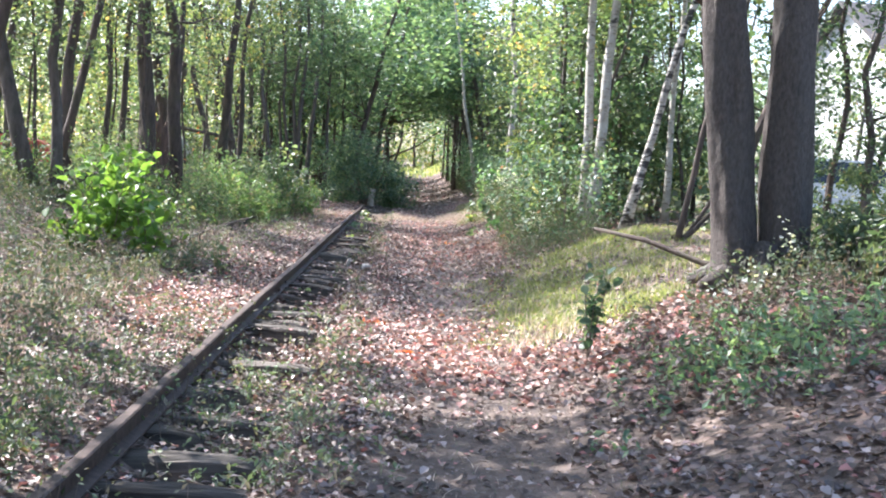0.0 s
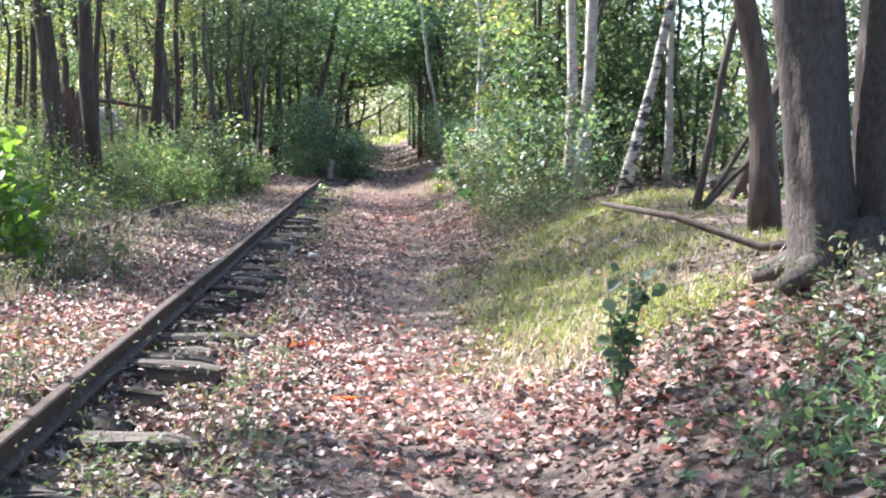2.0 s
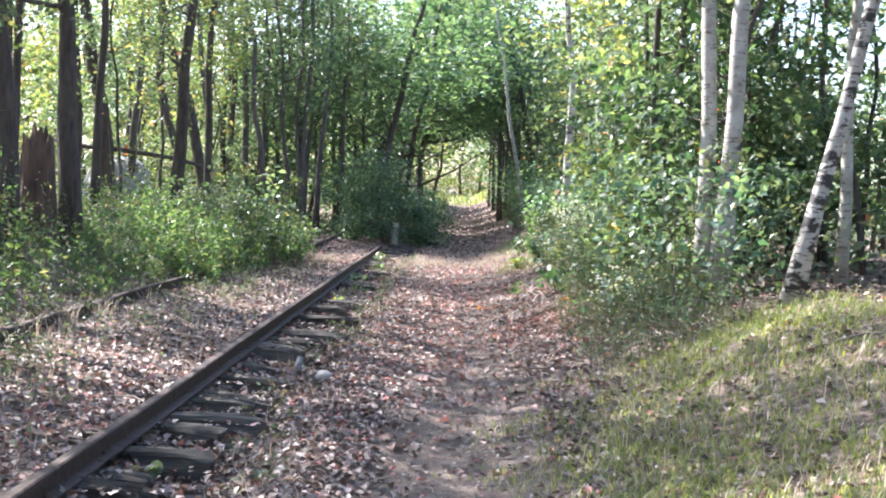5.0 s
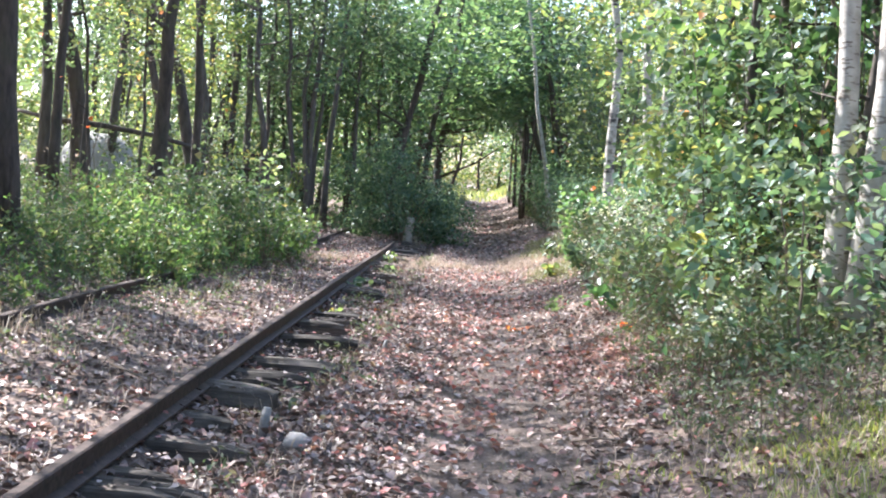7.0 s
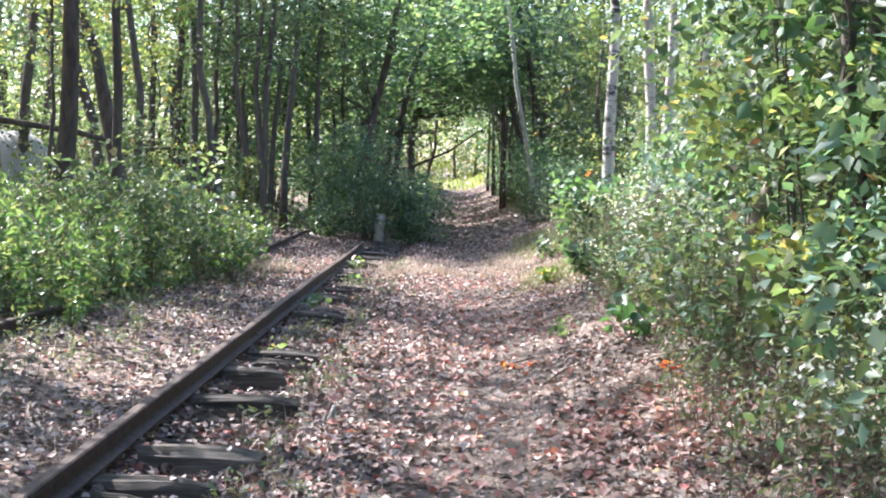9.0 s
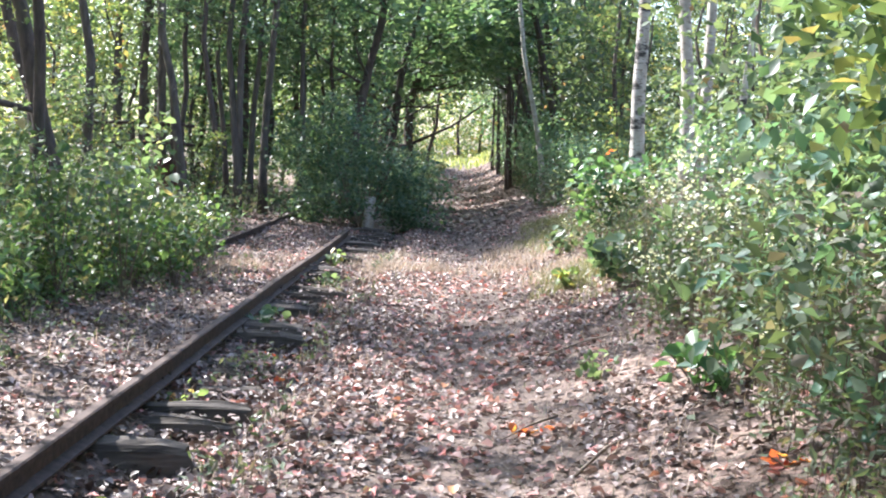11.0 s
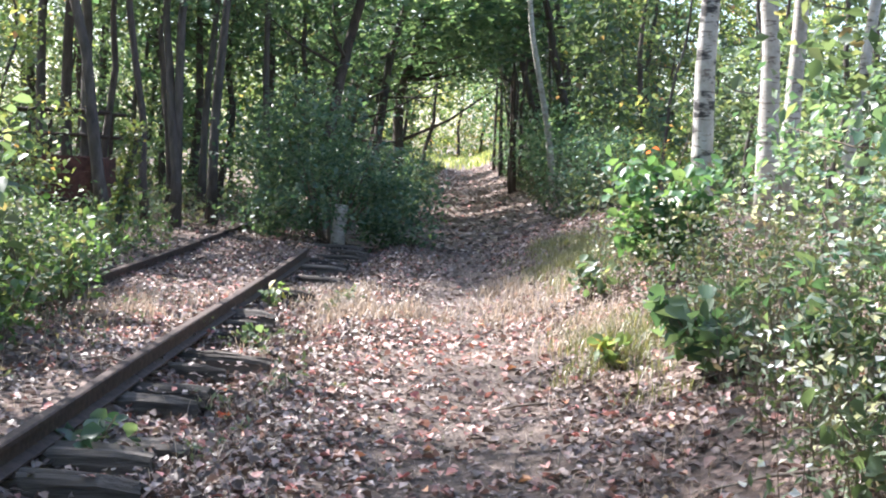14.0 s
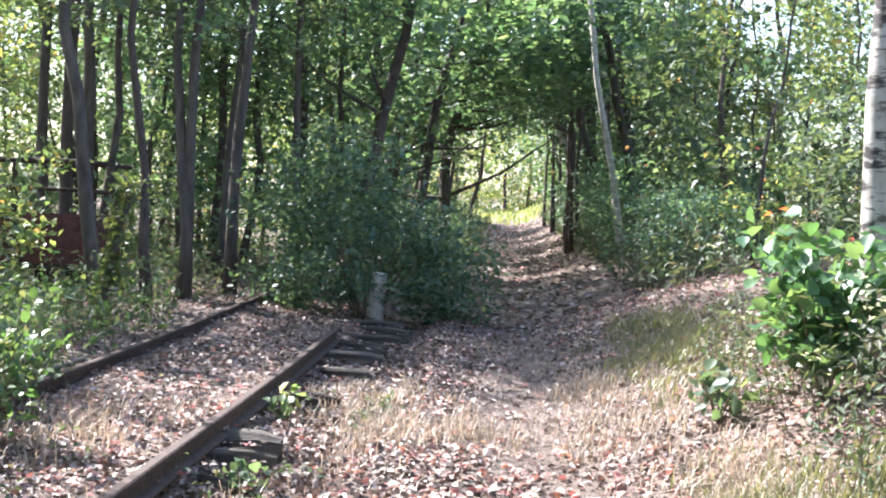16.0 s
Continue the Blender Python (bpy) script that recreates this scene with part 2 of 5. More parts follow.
def ground_z(x, y):
    """Height of the ground: a flat track bed between low banks."""
    right = smoothstep(0.6, 3.8, x) * 0.85 + 0.22 * math.exp(-((x - 2.9) ** 2 + (y - 9.6) ** 2) / 3.0)
    left = smoothstep(3.2, 5.6, -x) * (0.65 - 0.55 * smoothstep(37, 41, y))
    far = smoothstep(50, 120, y) * 0.7
    dip = -0.05 * math.exp(-((x - 0.55) / 0.6) ** 2) - (0.15 + 0.07 * noise.noise((x * 1.4, y * 1.1, 11.0))) * math.exp(-((x + 1.0) / 0.42) ** 4)
    dip += 0.045 * smoothstep(1.5, 1.75, -x) + 0.05 * smoothstep(2.6, 3.3, -x) + 0.085 * smoothstep(1.9, 2.7, -x) * (1 - smoothstep(28, 31.5, y))
    bed = (1 - 0.97 * smoothstep(38, 52, y)) * (0.03 * noise.noise((x * 0.8, y * 0.8, 3.0)) + 0.018 * noise.noise((x * 3.1, y * 3.1, 1.0)))
    rough = 0.16 * noise.noise((x * 0.25, y * 0.25, 7.0)) * smoothstep(1.6, 5, abs(x + 0.4))
    return right + left + far + dip + bed + rough


def tube(points, radii, sides=8, rough=0.0, seed=0.0):
    """Vertices and quad faces of a tapering round stem along a line."""
    pts = [Vector(p) for p in points]
    verts, faces = [], []
    for i, p in enumerate(pts):
        d = (pts[min(i + 1, len(pts) - 1)] - pts[max(i - 1, 0)]).normalized()
        u = d.cross(Vector((0.13, 1, 0.21))).normalized()
        v = d.cross(u)
        for k in range(sides):
            a = 2 * math.pi * k / sides
            r = radii[i] * (1 + rough * noise.noise((math.cos(a) * 1.3 + seed, math.sin(a) * 1.3, p.z * 0.9 + seed)))
            verts.append(p + (u * math.cos(a) + v * math.sin(a)) * r)
    for i in range(len(pts) - 1):
        for k in range(sides):
            a, b = i * sides + k, i * sides + (k + 1) % sides
            faces.append((a, b, b + sides, a + sides))
    tip, foot = len(verts), len(verts) + 1
    verts += [pts[-1], pts[0]]
    for k in range(sides):
        a = (len(pts) - 1) * sides + k
        b = (len(pts) - 1) * sides + (k + 1) % sides
        faces.append((a, b, tip, tip))
        faces.append(((k + 1) % sides, k, foot, foot))
    return verts, faces


class Builder:
    """Gathers pieces of one part and makes its mesh."""

    def __init__(self):
        self.v, self.f, self.mi = [], [], []

    def add(self, verts, faces, mat=0):
        o = len(self.v)
        self.v += [tuple(p) for p in verts]
        for f in faces:
            f = tuple(dict.fromkeys(f))
            self.f.append(tuple(i + o for i in f))
            self.mi.append(mat)

    def box(self, x0, y0, z0, x1, y1, z1, mat=0):
        self.add([(x0, y0, z0), (x1, y0, z0), (x1, y1, z0), (x0, y1, z0), (x0, y0, z1), (x1, y0, z1), (x1, y1, z1), (x0, y1, z1)],
                 [(3, 2, 1, 0), (4, 5, 6, 7), (0, 1, 5, 4), (1, 2, 6, 5), (2, 3, 7, 6), (3, 0, 4, 7)], mat)

    def mesh(self, name, mats, smooth=False):
        me = bpy.data.meshes.new(name)
        me.from_pydata(self.v, [], self.f)
        for m in mats:
            me.materials.append(m)
        me.polygons.foreach_set("material_index", self.mi)
        if smooth:
            me.polygons.foreach_set("use_smooth", [True] * len(self.f))
        me.update()
        return me


def leaf_arrays(P, size, up=0.6, droop=0.0, width=0.6, fold=0.12, lobes=False):
    """Each point becomes a leaf of two halves, folded along its midrib."""
    n = len(P)
    nor = rng.normal(size=(n, 3))
    nor[:, 2] += up * 2.0
    nor /= np.linalg.norm(nor, axis=1)[:, None]
    d = rng.normal(size=(n, 3))
    d[:, 2] -= droop
    d -= (d * nor).sum(1)[:, None] * nor
    d /= np.linalg.norm(d, axis=1)[:, None] + 1e-6
    s = np.cross(nor, d)
    L = (np.broadcast_to(size, n) * rng.uniform(0.65, 1.35, n))[:, None]
    w = L * width * 0.5
    base = P - d * L * 0.5
    if not lobes:
        V = np.stack([base, base + d * L * 0.42 + s * w + nor * w * fold * 3, base + d * L, base + d * L * 0.42 - s * w + nor * w * fold * 3], 1).reshape(-1, 3)
        o = np.arange(n)[:, None] * 4
        F = np.concatenate([o + [0, 1, 2], o + [0, 2, 3]], 1).reshape(-1, 3)
    else:
        V = np.stack([base, base + d * L * 0.22 + s * w * 0.8 + nor * w * fold * 2, base + d * L * 0.62 + s * w + nor * w * fold * 3, base + d * L - nor * w * 0.3,
                      base + d * L * 0.62 - s * w + nor * w * fold * 3, base + d * L * 0.22 - s * w * 0.8 + nor * w * fold * 2], 1).reshape(-1, 3)
        o = np.arange(n)[:, None] * 6
        F = np.concatenate([o + [0, 1, 2], o + [0, 2, 3], o + [0, 3, 4], o + [0, 4, 5]], 1).reshape(-1, 3)
    return V, F


def leaf_mesh(name, P, size, mat, **k):
    V, F = leaf_arrays(np.asarray(P, float), size, **k)
    return mesh_from(name, V, F, [mat])


def clumps(n_clumps, per, spread, shape):
    """Leaf places in uneven clumps; shape(rng) gives a clump's middle."""
    out = []
    for _ in range(n_clumps):
        c = np.array(shape())
        k = max(3, int(per * rng.uniform(0.4, 1.6)))
        out.append(c + rng.normal(size=(k, 3)) * spread * np.array([1, 1, 0.65]) * rng.uniform(0.6, 1.3))
    return np.concatenate(out)


def blob(rx, ry, z0, z1, low=0.5):
    """Middles of clumps near the skin of an egg between z0 and z1."""
    def shape():
        while True:
            a = rng.uniform(0, 2 * math.pi)
            t = rng.uniform(0, 1)
            r = math.sqrt(max(0, 1 - (2 * t - 1) ** 2)) if low <= 0 else (low + (1 - low) * math.sin(math.pi * min(1, t * 1.0)))
            q = rng.uniform(0.35, 1) ** 0.5
            return (rx * r * q * math.cos(a), ry * r * q * math.sin(a), z0 + (z1 - z0) * t)
    return shape


# ---- ground and railway ----
def axis_steps(lo, hi, step, far, grow=1.22):
    mid = list(np.arange(lo, hi + 1e-6, step))
    a, s = lo, step
    left = []
    while a > -far:
        s *= grow
        a -= s
        left.append(a)
    b, s = hi, step
    right = []
    while b < far:
        s *= grow
        b += s
        right.append(b)
    return np.array(left[::-1] + mid + right)


def make_ground():
    xs = axis_steps(-6.5, 6.0, 0.14, 900)
    ys = axis_steps(1.0, 46.0, 0.16, 900)
    V = np.array([(x, y, ground_z(x, y)) for y in ys for x in xs])
    nx, ny = len(xs), len(ys)
    i = np.arange(nx - 1)[None, :] + np.arange(ny - 1)[:, None] * nx
    F = np.stack([i, i + 1, i + 1 + nx, i + nx], -1).reshape(-1, 4)
    me = mesh_from("ground", V, F, [M_GROUND])
    me.polygons.foreach_set("use_smooth", [True] * len(me.polygons))
    return tagged(new("ground", me), "leaf-strewn brown forest floor with a trodden dirt path", "ground", kind="structure")


make_ground()

RAIL_X = (-1.50, -2.93)
RAIL_TOP_Z = 0.165


RAIL_PARTS = (("head", [(-0.034, 0.110), (-0.035, 0.138), (-0.026, 0.146), (0.026, 0.146), (0.035, 0.138), (0.034, 0.110)], 2, "worn rust-brown rail head"),
              ("web", [(-0.010, 0.030), (-0.008, 0.1095), (0.008, 0.1095), (0.010, 0.030)], 9, ""),
              ("foot", [(-0.066, 0.0), (-0.066, 0.012), (-0.010, 0.0295), (0.010, 0.0295), (0.066, 0.012), (0.066, 0.0)], 9, ""))


def make_rail(x, y0, y1, top, label, spread=0.0, lift=0.0):
    """A flat-bottomed rail: head, web and foot, no longer quite straight."""
    root = new("rail")
    n = int((y1 - y0) / 0.4)
    for nm, prof, mode, text in RAIL_PARTS:
        k = len(prof)
        b = Builder()
        verts, faces = [], []
        for i in range(n + 1):
            y = y0 + (y1 - y0) * i / n
            dx = 0.02 * noise.noise((y * 0.15, x, 0)) + 0.006 * noise.noise((y * 0.9, x, 4))
            out = 1 - smoothstep(22, 36, y)
            dx -= spread * out
            dz = 0.016 * noise.noise((y * 0.2, x, 9)) + lift * out
            tilt = 0.05 * noise.noise((y * 0.1, x, 2))
            verts += [(x + dx + px + tilt * pz, y, top - 0.146 + pz + dz) for px, pz in prof]
        for i in range(n):
            for j in range(k):
                faces.append((i * k + j, (i + 1) * k + j, (i + 1) * k + (j + 1) % k, i * k + (j + 1) % k))
        b.add(verts, faces)
        b.add([verts[j] for j in range(k)], [tuple(range(k))])
        b.add([verts[n * k + j] for j in range(k)], [tuple(range(k - 1, -1, -1))])
        me = b.mesh("rail_" + nm, [RUST, RAIL_TOP])
        if nm == "head":
            me.polygons.foreach_set("material_index", [1 if f.normal.z > 0.3 else 0 for f in me.polygons])
        part(nm, me, root, text)
    return tagged(root, label, "rail", "rails of the disused track")


make_rail(RAIL_X[0], 1.2, 39.6, RAIL_TOP_Z, "rusty steel rail on rotting wooden ties")
make_rail(RAIL_X[1] - 0.12, 1.2, 46.0, RAIL_TOP_Z + 0.02, "rusty steel rail half buried in leaf litter", 0.3, 0.12)


def make_tie(y, x0, x1, top, turn, seed):
    """One rotten sleeper: rounded, hollowed along the grain, with a ragged end; some are split in two."""
    r = random.Random(seed)
    w, h = r.uniform(0.16, 0.25), 0.24
    prof = [(-0.5, -1), (-0.51, -0.35), (-0.47, -0.13), (-0.36, -0.03), (-0.2, 0.0), (-0.05, -0.035), (0.08, -0.015), (0.22, 0.0), (0.38, -0.04), (0.48, -0.16), (0.51, -0.4), (0.5, -1)]
    k, n = len(prof), 16
    split = r.random() < 0.3
    b = Builder()
    for lo, hi in (((-0.52, -0.02), (0.06, 0.52)) if split else ((-0.52, 0.52),)):
        verts, faces = [], []
        end = x1 - (r.uniform(0.0, 0.2) if split else 0)
        drop = r.uniform(0, 0.03) if split else 0
        for i in range(n + 1):
            t = i / n
            x = x0 + (end - x0) * t
            round_end = max(0.0, t - 0.9) / 0.1
            for px, pz in prof:
                q = lo + (hi - lo) * (px + 0.51) / 1.02
                groove = 0.03 * noise.noise((x * 0.9, q * 9, seed)) + 0.012 * noise.noise((x * 5, q * 14, seed + 3))
                jag = 0.07 * noise.noise((q * 11, pz * 9, seed)) if i in (0, n) else 0
                verts.append((x + jag, q * w * (1 - 0.12 * round_end ** 2) + 0.012 * noise.noise((x * 3, pz * 5, seed)),
                              pz * h - drop - 0.035 * round_end ** 2 + (groove if pz > -0.5 else 0)))
        for i in range(n):
            for j in range(k):
                faces.append((i * k + j, i * k + (j + 1) % k, (i + 1) * k + (j + 1) % k, (i + 1) * k + j))
        b.add(verts, faces)
        b.add([verts[j] for j in range(k)], [tuple(range(k - 1, -1, -1))])
        b.add([verts[n * k + j] for j in range(k)], [tuple(range(k))])
    ob = new("railway_tie", b.mesh("railway_tie", [TIE_WOOD]))
    ob.matrix_world = pose(0, y, top, 0, r.uniform(-1.2, 1.2), turn)
    label = "rotten wooden railway tie split along its grain" if split else "grey weathered wooden railway tie with ragged end"
    return tagged(ob, label, "railway tie", "ties under the rails")


tie_tops = []
tie_y = 3.0
while tie_y < 42:
    sunk = R.choice((0.0, 0.0, 0.01, 0.03, 0.06, 0.10, 0.13)) * (0.3 if 8.5 < tie_y < 17 else 1)
    tie_tops.append((tie_y, RAIL_TOP_Z - 0.146 - sunk))
    make_tie(tie_y, -3.5 + R.uniform(-0.08, 0.05), -0.86 + R.uniform(-0.34, 0.2), RAIL_TOP_Z - 0.146 - sunk, R.uniform(-9, 9), int(tie_y * 100))
    tie_y += 0.56 + R.uniform(-0.09, 0.14)


# ---- trees ----
def bend_line(foot, top, bow, n=9, wob=0.05, seed=0.0):
    f, t = Vector(foot), Vector(top)
    out = []
    for i in range(n + 1):
        s = i / n
        p = f.lerp(t, s) + Vector(bow) * math.sin(math.pi * s)
        p += Vector((noise.noise((s * 4, seed, 0)), noise.noise((s * 4, seed, 5)), 0)) * wob * min(1, s * 3)
        out.append(p)
    return out


def stem_mesh(b, foot, top, r0, r1, bow=(0, 0, 0), sides=10, flare=1.35, wob=0.06, seed=0.0, mat=0, n=10, rough=0.18):
    line = bend_line(foot, top, bow, n, wob, seed)
    radii = [r0 + (r1 - r0) * i / n for i in range(n + 1)]
    radii[0] *= flare
    radii[1] *= 1 + (flare - 1) * 0.25
    b.add(*tube(line, radii, sides, rough, seed), mat)
    return line, radii


def limbs(b, line, radii, count, length, seed, start=0.35, sides=5, rise=0.5, mat=0):
    r = random.Random(seed)
    for _ in range(count):
        s = r.uniform(start, 0.97)
        i = s * (len(line) - 1)
        p = line[int(i)].lerp(line[min(int(i) + 1, len(line) - 1)], i % 1)
        a = r.uniform(0, 2 * math.pi)
        L = length * r.uniform(0.5, 1.2) * (1.2 - s * 0.6)
        tip = p + Vector((math.cos(a) * L, math.sin(a) * L, rise * L * r.uniform(0.2, 1.3)))
        rad = radii[int(i)] * r.uniform(0.28, 0.5)
        mid = p.lerp(tip, 0.5) + Vector((0, 0, -0.06 * L))
        b.add(*tube([p, mid, tip], [rad, rad * 0.65, rad * 0.2], sides), mat)
        q = mid + Vector((r.uniform(-1, 1), r.uniform(-1, 1), r.uniform(0.1, 0.8))) * L * 0.35
        b.add(*tube([mid, q], [rad * 0.4, rad * 0.12], 4), mat)


CROWNS = {}


def crown(kind, i):
    """One of a few crown meshes of each kind, shared by the trees."""
    key = (kind, i)
    if key not in CROWNS:
        if kind == "high":      # spreading crown, 0 is its underside
            P, size, mat = clumps(50, 42, 0.34, blob(2.5, 2.5, 0, 5.5, 0.45)), 0.16, (GREEN, YELLOW, DARK)[i % 3]
        elif kind == "column":  # young tree in leaf from near the ground
            P, size, mat = clumps(46, 40, 0.20, blob(1.3, 1.3, 0.3, 5.5, 0.5)), 0.125, (GREEN, YELLOW, DARK)[i % 3]
        elif kind == "sparse":
            P, size, mat = clumps(36, 30, 0.24, blob(1.3, 1.3, 0.8, 5.5, 0.5)), 0.125, (YELLOW, GREEN, DARK)[i % 3]
        elif kind == "shrub":
            P, size, mat = clumps(36, 20, 0.17, blob(0.85, 0.85, 0.05, 1.4, 0.6)), 0.085, (GREEN, WEED, BUSH_LEAF)[i % 3]
        elif kind == "broad":
            P, size, mat = clumps(64, 26, 0.24, blob(1.5, 1.5, 0.2, 5.5, 0.5)), 0.17, (DARK, GREEN, BUSH_LEAF)[i % 3]
        elif kind == "far":
            P, size, mat = clumps(130, 20, 0.45, blob(2.4, 2.4, -0.2, 7.5, 0.3)), 0.25, (DARK, GREEN, YELLOW)[i % 3]
        CROWNS[key] = leaf_mesh(kind + "_crown", P, size, mat, up=0.7, droop=0.6)
    return CROWNS[key]


def tree(x, y, height, r0, kind, variant, label, bark=BARK, top=(0, 0), bow=(0, 0, 0), crown_z=None, scale=1.0, seed=0, name="tree", n_limbs=9, limb_start=0.4, reach=1.4, category="tree", group="", spread=1.0, crown_off=(0, 0)):
    z = ground_z(x, y) - 0.06
    root = new(name)
    root.location = (x, y, z)
    b = Builder()
    line, radii = stem_mesh(b, (0, 0, 0), (top[0], top[1], height), r0, r0 * 0.38, bow, 10 if r0 > 0.08 else 7, seed=seed + x * 3.1, wob=(0.12 if bark is BIRCH else 0.30) if height > 3 else 0.05)
    limbs(b, line, radii, n_limbs, reach, seed + 5, limb_start)
    part("trunk", b.mesh("trunk", [bark], True), root)
    if kind:
        c = part("crown", crown(kind, variant), root)
        cz = crown_z if crown_z is not None else 0
        s = cz / height if height else 0
        c.location = (top[0] * min(1, s + 0.25) + crown_off[0], top[1] * min(1, s + 0.25) + crown_off[1], cz)
        c.rotation_euler = (0, 0, R.uniform(0, 6.28))
        c.scale = (scale * spread, scale * spread, scale)
    return tagged(root, label, category, group)


def furrow(me):
    """Press bark ridges into a trunk."""
    for v in me.vertices:
        a = noise.noise((v.co.x * 17, v.co.y * 17, v.co.z * 1.9)) + 0.6 * noise.noise((v.co.x * 34, v.co.y * 34, v.co.z * 5))
        v.co += v.normal * 0.009 * a


# the twin-trunked maple on the bank
def twin_maple(x, y):
    z = ground_z(x, y) - 0.1
    root = new("maple_tree")
    root.location = (x, y, z)
    for nm, foot, top, r0, sd in (("trunk", (-0.22, 0.0, 0), (-1.15, 0.2, 9), 0.19, 1.0), ("trunk", (0.19, 0.02, 0), (-0.10, 0.35, 9), 0.205, 7.7)):
        b = Builder()
        line, radii = stem_mesh(b, foot, top, r0, r0 * 0.55, (0, 0, 0), 44, 1.3, 0.06, sd, 0, 110, 0.22)
        limbs(b, line, radii, 6, 2.6, int(sd * 9), 0.6, 7)
        part(nm, b.mesh("maple_trunk", [MAPLE_BARK], True), root)
    b = Builder()
    for a in range(7):
        t = a * 0.9
        b.add(*tube([(0.16 * math.cos(t), 0.12 * math.sin(t), 0.3), (0.34 * math.cos(t), 0.28 * math.sin(t), 0.1), (0.6 * math.cos(t), 0.5 * math.sin(t), 0.0)], [0.13, 0.1, 0.04], 7, 0.2, t))
    part("root_flare", b.mesh("root_flare", [MAPLE_BARK], True), root)
    c = part("crown", crown("high", 0), root)
    c.location, c.scale = (-0.1, 0.3, 6.4), (1.15, 1.15, 1.1)
    for ob in root.children:
        if ob.name.startswith("trunk"):
            furrow(ob.data)
    return tagged(root, "large twin-trunked maple with grey-brown furrowed bark", "tree")


twin_maple(2.86, 9.75)


# ---- single trees by the path ----
placed = [(-3.4 - 0.42 * i, 25.5 + 1.2 * i) for i in range(9)] + [(-7.9, 18.2), (-6.2, 17.2)]   # gaps in the trees

def birch(x, y, height, r0, top, label, seed, bow=(0, 0, 0), kind="sparse", crown_z=2.6, variant=0, n_limbs=8, scale=1.0):
    return tree(x, y, height, r0, kind, variant, label, BIRCH, top, bow, crown_z, scale, seed, "birch_tree", n_limbs, 0.5, 1.1)


birch(2.88, 20.2, 9, 0.085, (-0.10, 0.3), "white-barked birch with dark horizontal scars", 3)
birch(2.98, 20.0, 9, 0.095, (0.70, 0.2), "white-barked birch leaning from a shared clump", 4, (-0.12, 0, 0))
tree(3.25, 18.45, 8, 0.075, "sparse", 0, "leaning crooked birch with black peeling scars", OLD_BIRCH, (2.7, 0.5), (-0.3, 0, 0), 2.4, 1.0, 6, "birch_tree", 8, 0.4, 1.1)
birch(4.3, 20.5, 8, 0.06, (0.2, 0.2), "slim pale birch among leafy saplings", 8)
birch(2.65, 50.0, 9, 0.08, (-1.5, 0.3), "thin white birch leaning over the path", 10, kind=None)
tree(2.74, 34.0, 9, 0.10, "sparse", 0, "birch with peeling white bark and black scars", DARK_BIRCH, (-0.35, 0.3), (0, 0, 0), 2.6, 1.0, 12, "birch_tree", 8, 0.5, 1.1)
birch(3.5, 34.8, 9, 0.10, (-0.25, 0.3), "white birch of a clump beside the path", 14)
birch(3.66, 34.9, 9, 0.085, (0.25, 0.3), "white birch of a clump beside the path", 13)
birch(3.72, 33.4, 8, 0.055, (0.9, 0.3), "slim white birch leaning from a clump", 15)
birch(3.2, 66.0, 9, 0.13, (-3.4, 1.0), "thin white birch leaning over the path", 18, kind=None)
birch(3.7, 64.0, 9, 0.11, (-0.9, 0.6), "thin white birch at the path's edge", 19, kind=None)
tree(3.55, 13.6, 7, 0.12, "high", 0, "reddish-brown trunk behind the twin maple", BARK, (-0.7, 0.3), (0, 0, 0), 4.2, 0.7, 21)
tree(4.4, 17.4, 5, 0.08, "sparse", 2, "dark crooked sapling leaning outwards", BARK, (2.2, 0.4), (0, 0, 0.2), 1.5, 0.8, 22)
tree(5.2, 12.6, 7, 0.10, "sparse", 0, "grey young tree behind the maple", GREY_BARK, (0.2, 0.2), (0, 0, 0), 2.4, 1.1, 23)
tree(5.6, 11.5, 4, 0.07, None, 0, "leaning bare grey stem on the bank", GREY_BARK, (1.6, 0.3), (0, 0, 0.1), None, 1, 24, n_limbs=3)
tree(-4.9, 22.7, 9, 0.16, "high", 1, "dark brown trunk of a track-side tree", BARK, (-0.25, 0.2), (0.05, 0, 0), 4.6, 0.88, 31)
tree(-4.72, 24.6, 8, 0.15, "high", 1, "dark curved trunk of a track-side tree", BARK, (-1.3, 0.2), (0.35, 0, 0), 3.6, 0.8, 32)
tree(-4.95, 31.0, 8, 0.135, "high", 1, "dark slightly bowed trunk by the track", BARK, (0.5, 0.2), (0.2, 0, 0), 3.4, 0.6, 34)
tree(-4.65, 34.0, 7, 0.125, "sparse", 0, "dark trunk leaning back over weeds", BARK, (-2.0, 0.2), (0, 0, 0), 2.8, 0.6, 35)
tree(-6.35, 32.3, 8, 0.16, "high", 1, "dark trunk in front of yellow-green leaves", BARK, (-1.2, 0.3), (0, 0, 0), 4.8, 0.5, 36)
tree(-6.1, 37.2, 8, 0.11, "sparse", 1, "dark leaning trunk among weeds", BARK, (-1.2, 0.4), (0, 0, 0), 2.4, 0.55, 37)
tree(-5.5, 18.0, 7, 0.12, "sparse", 1, "grey leaning trunk at the wood's edge", GREY_BARK, (-1.9, 0.3), (0, 0, 0), 1.5, 0.75, 38)
tree(-5.05, 17.7, 7, 0.085, "sparse", 1, "slim grey trunk at the wood's edge", GREY_BARK, (0.1, 0.3), (-0.15, 0, 0), 1.6, 0.7, 39)
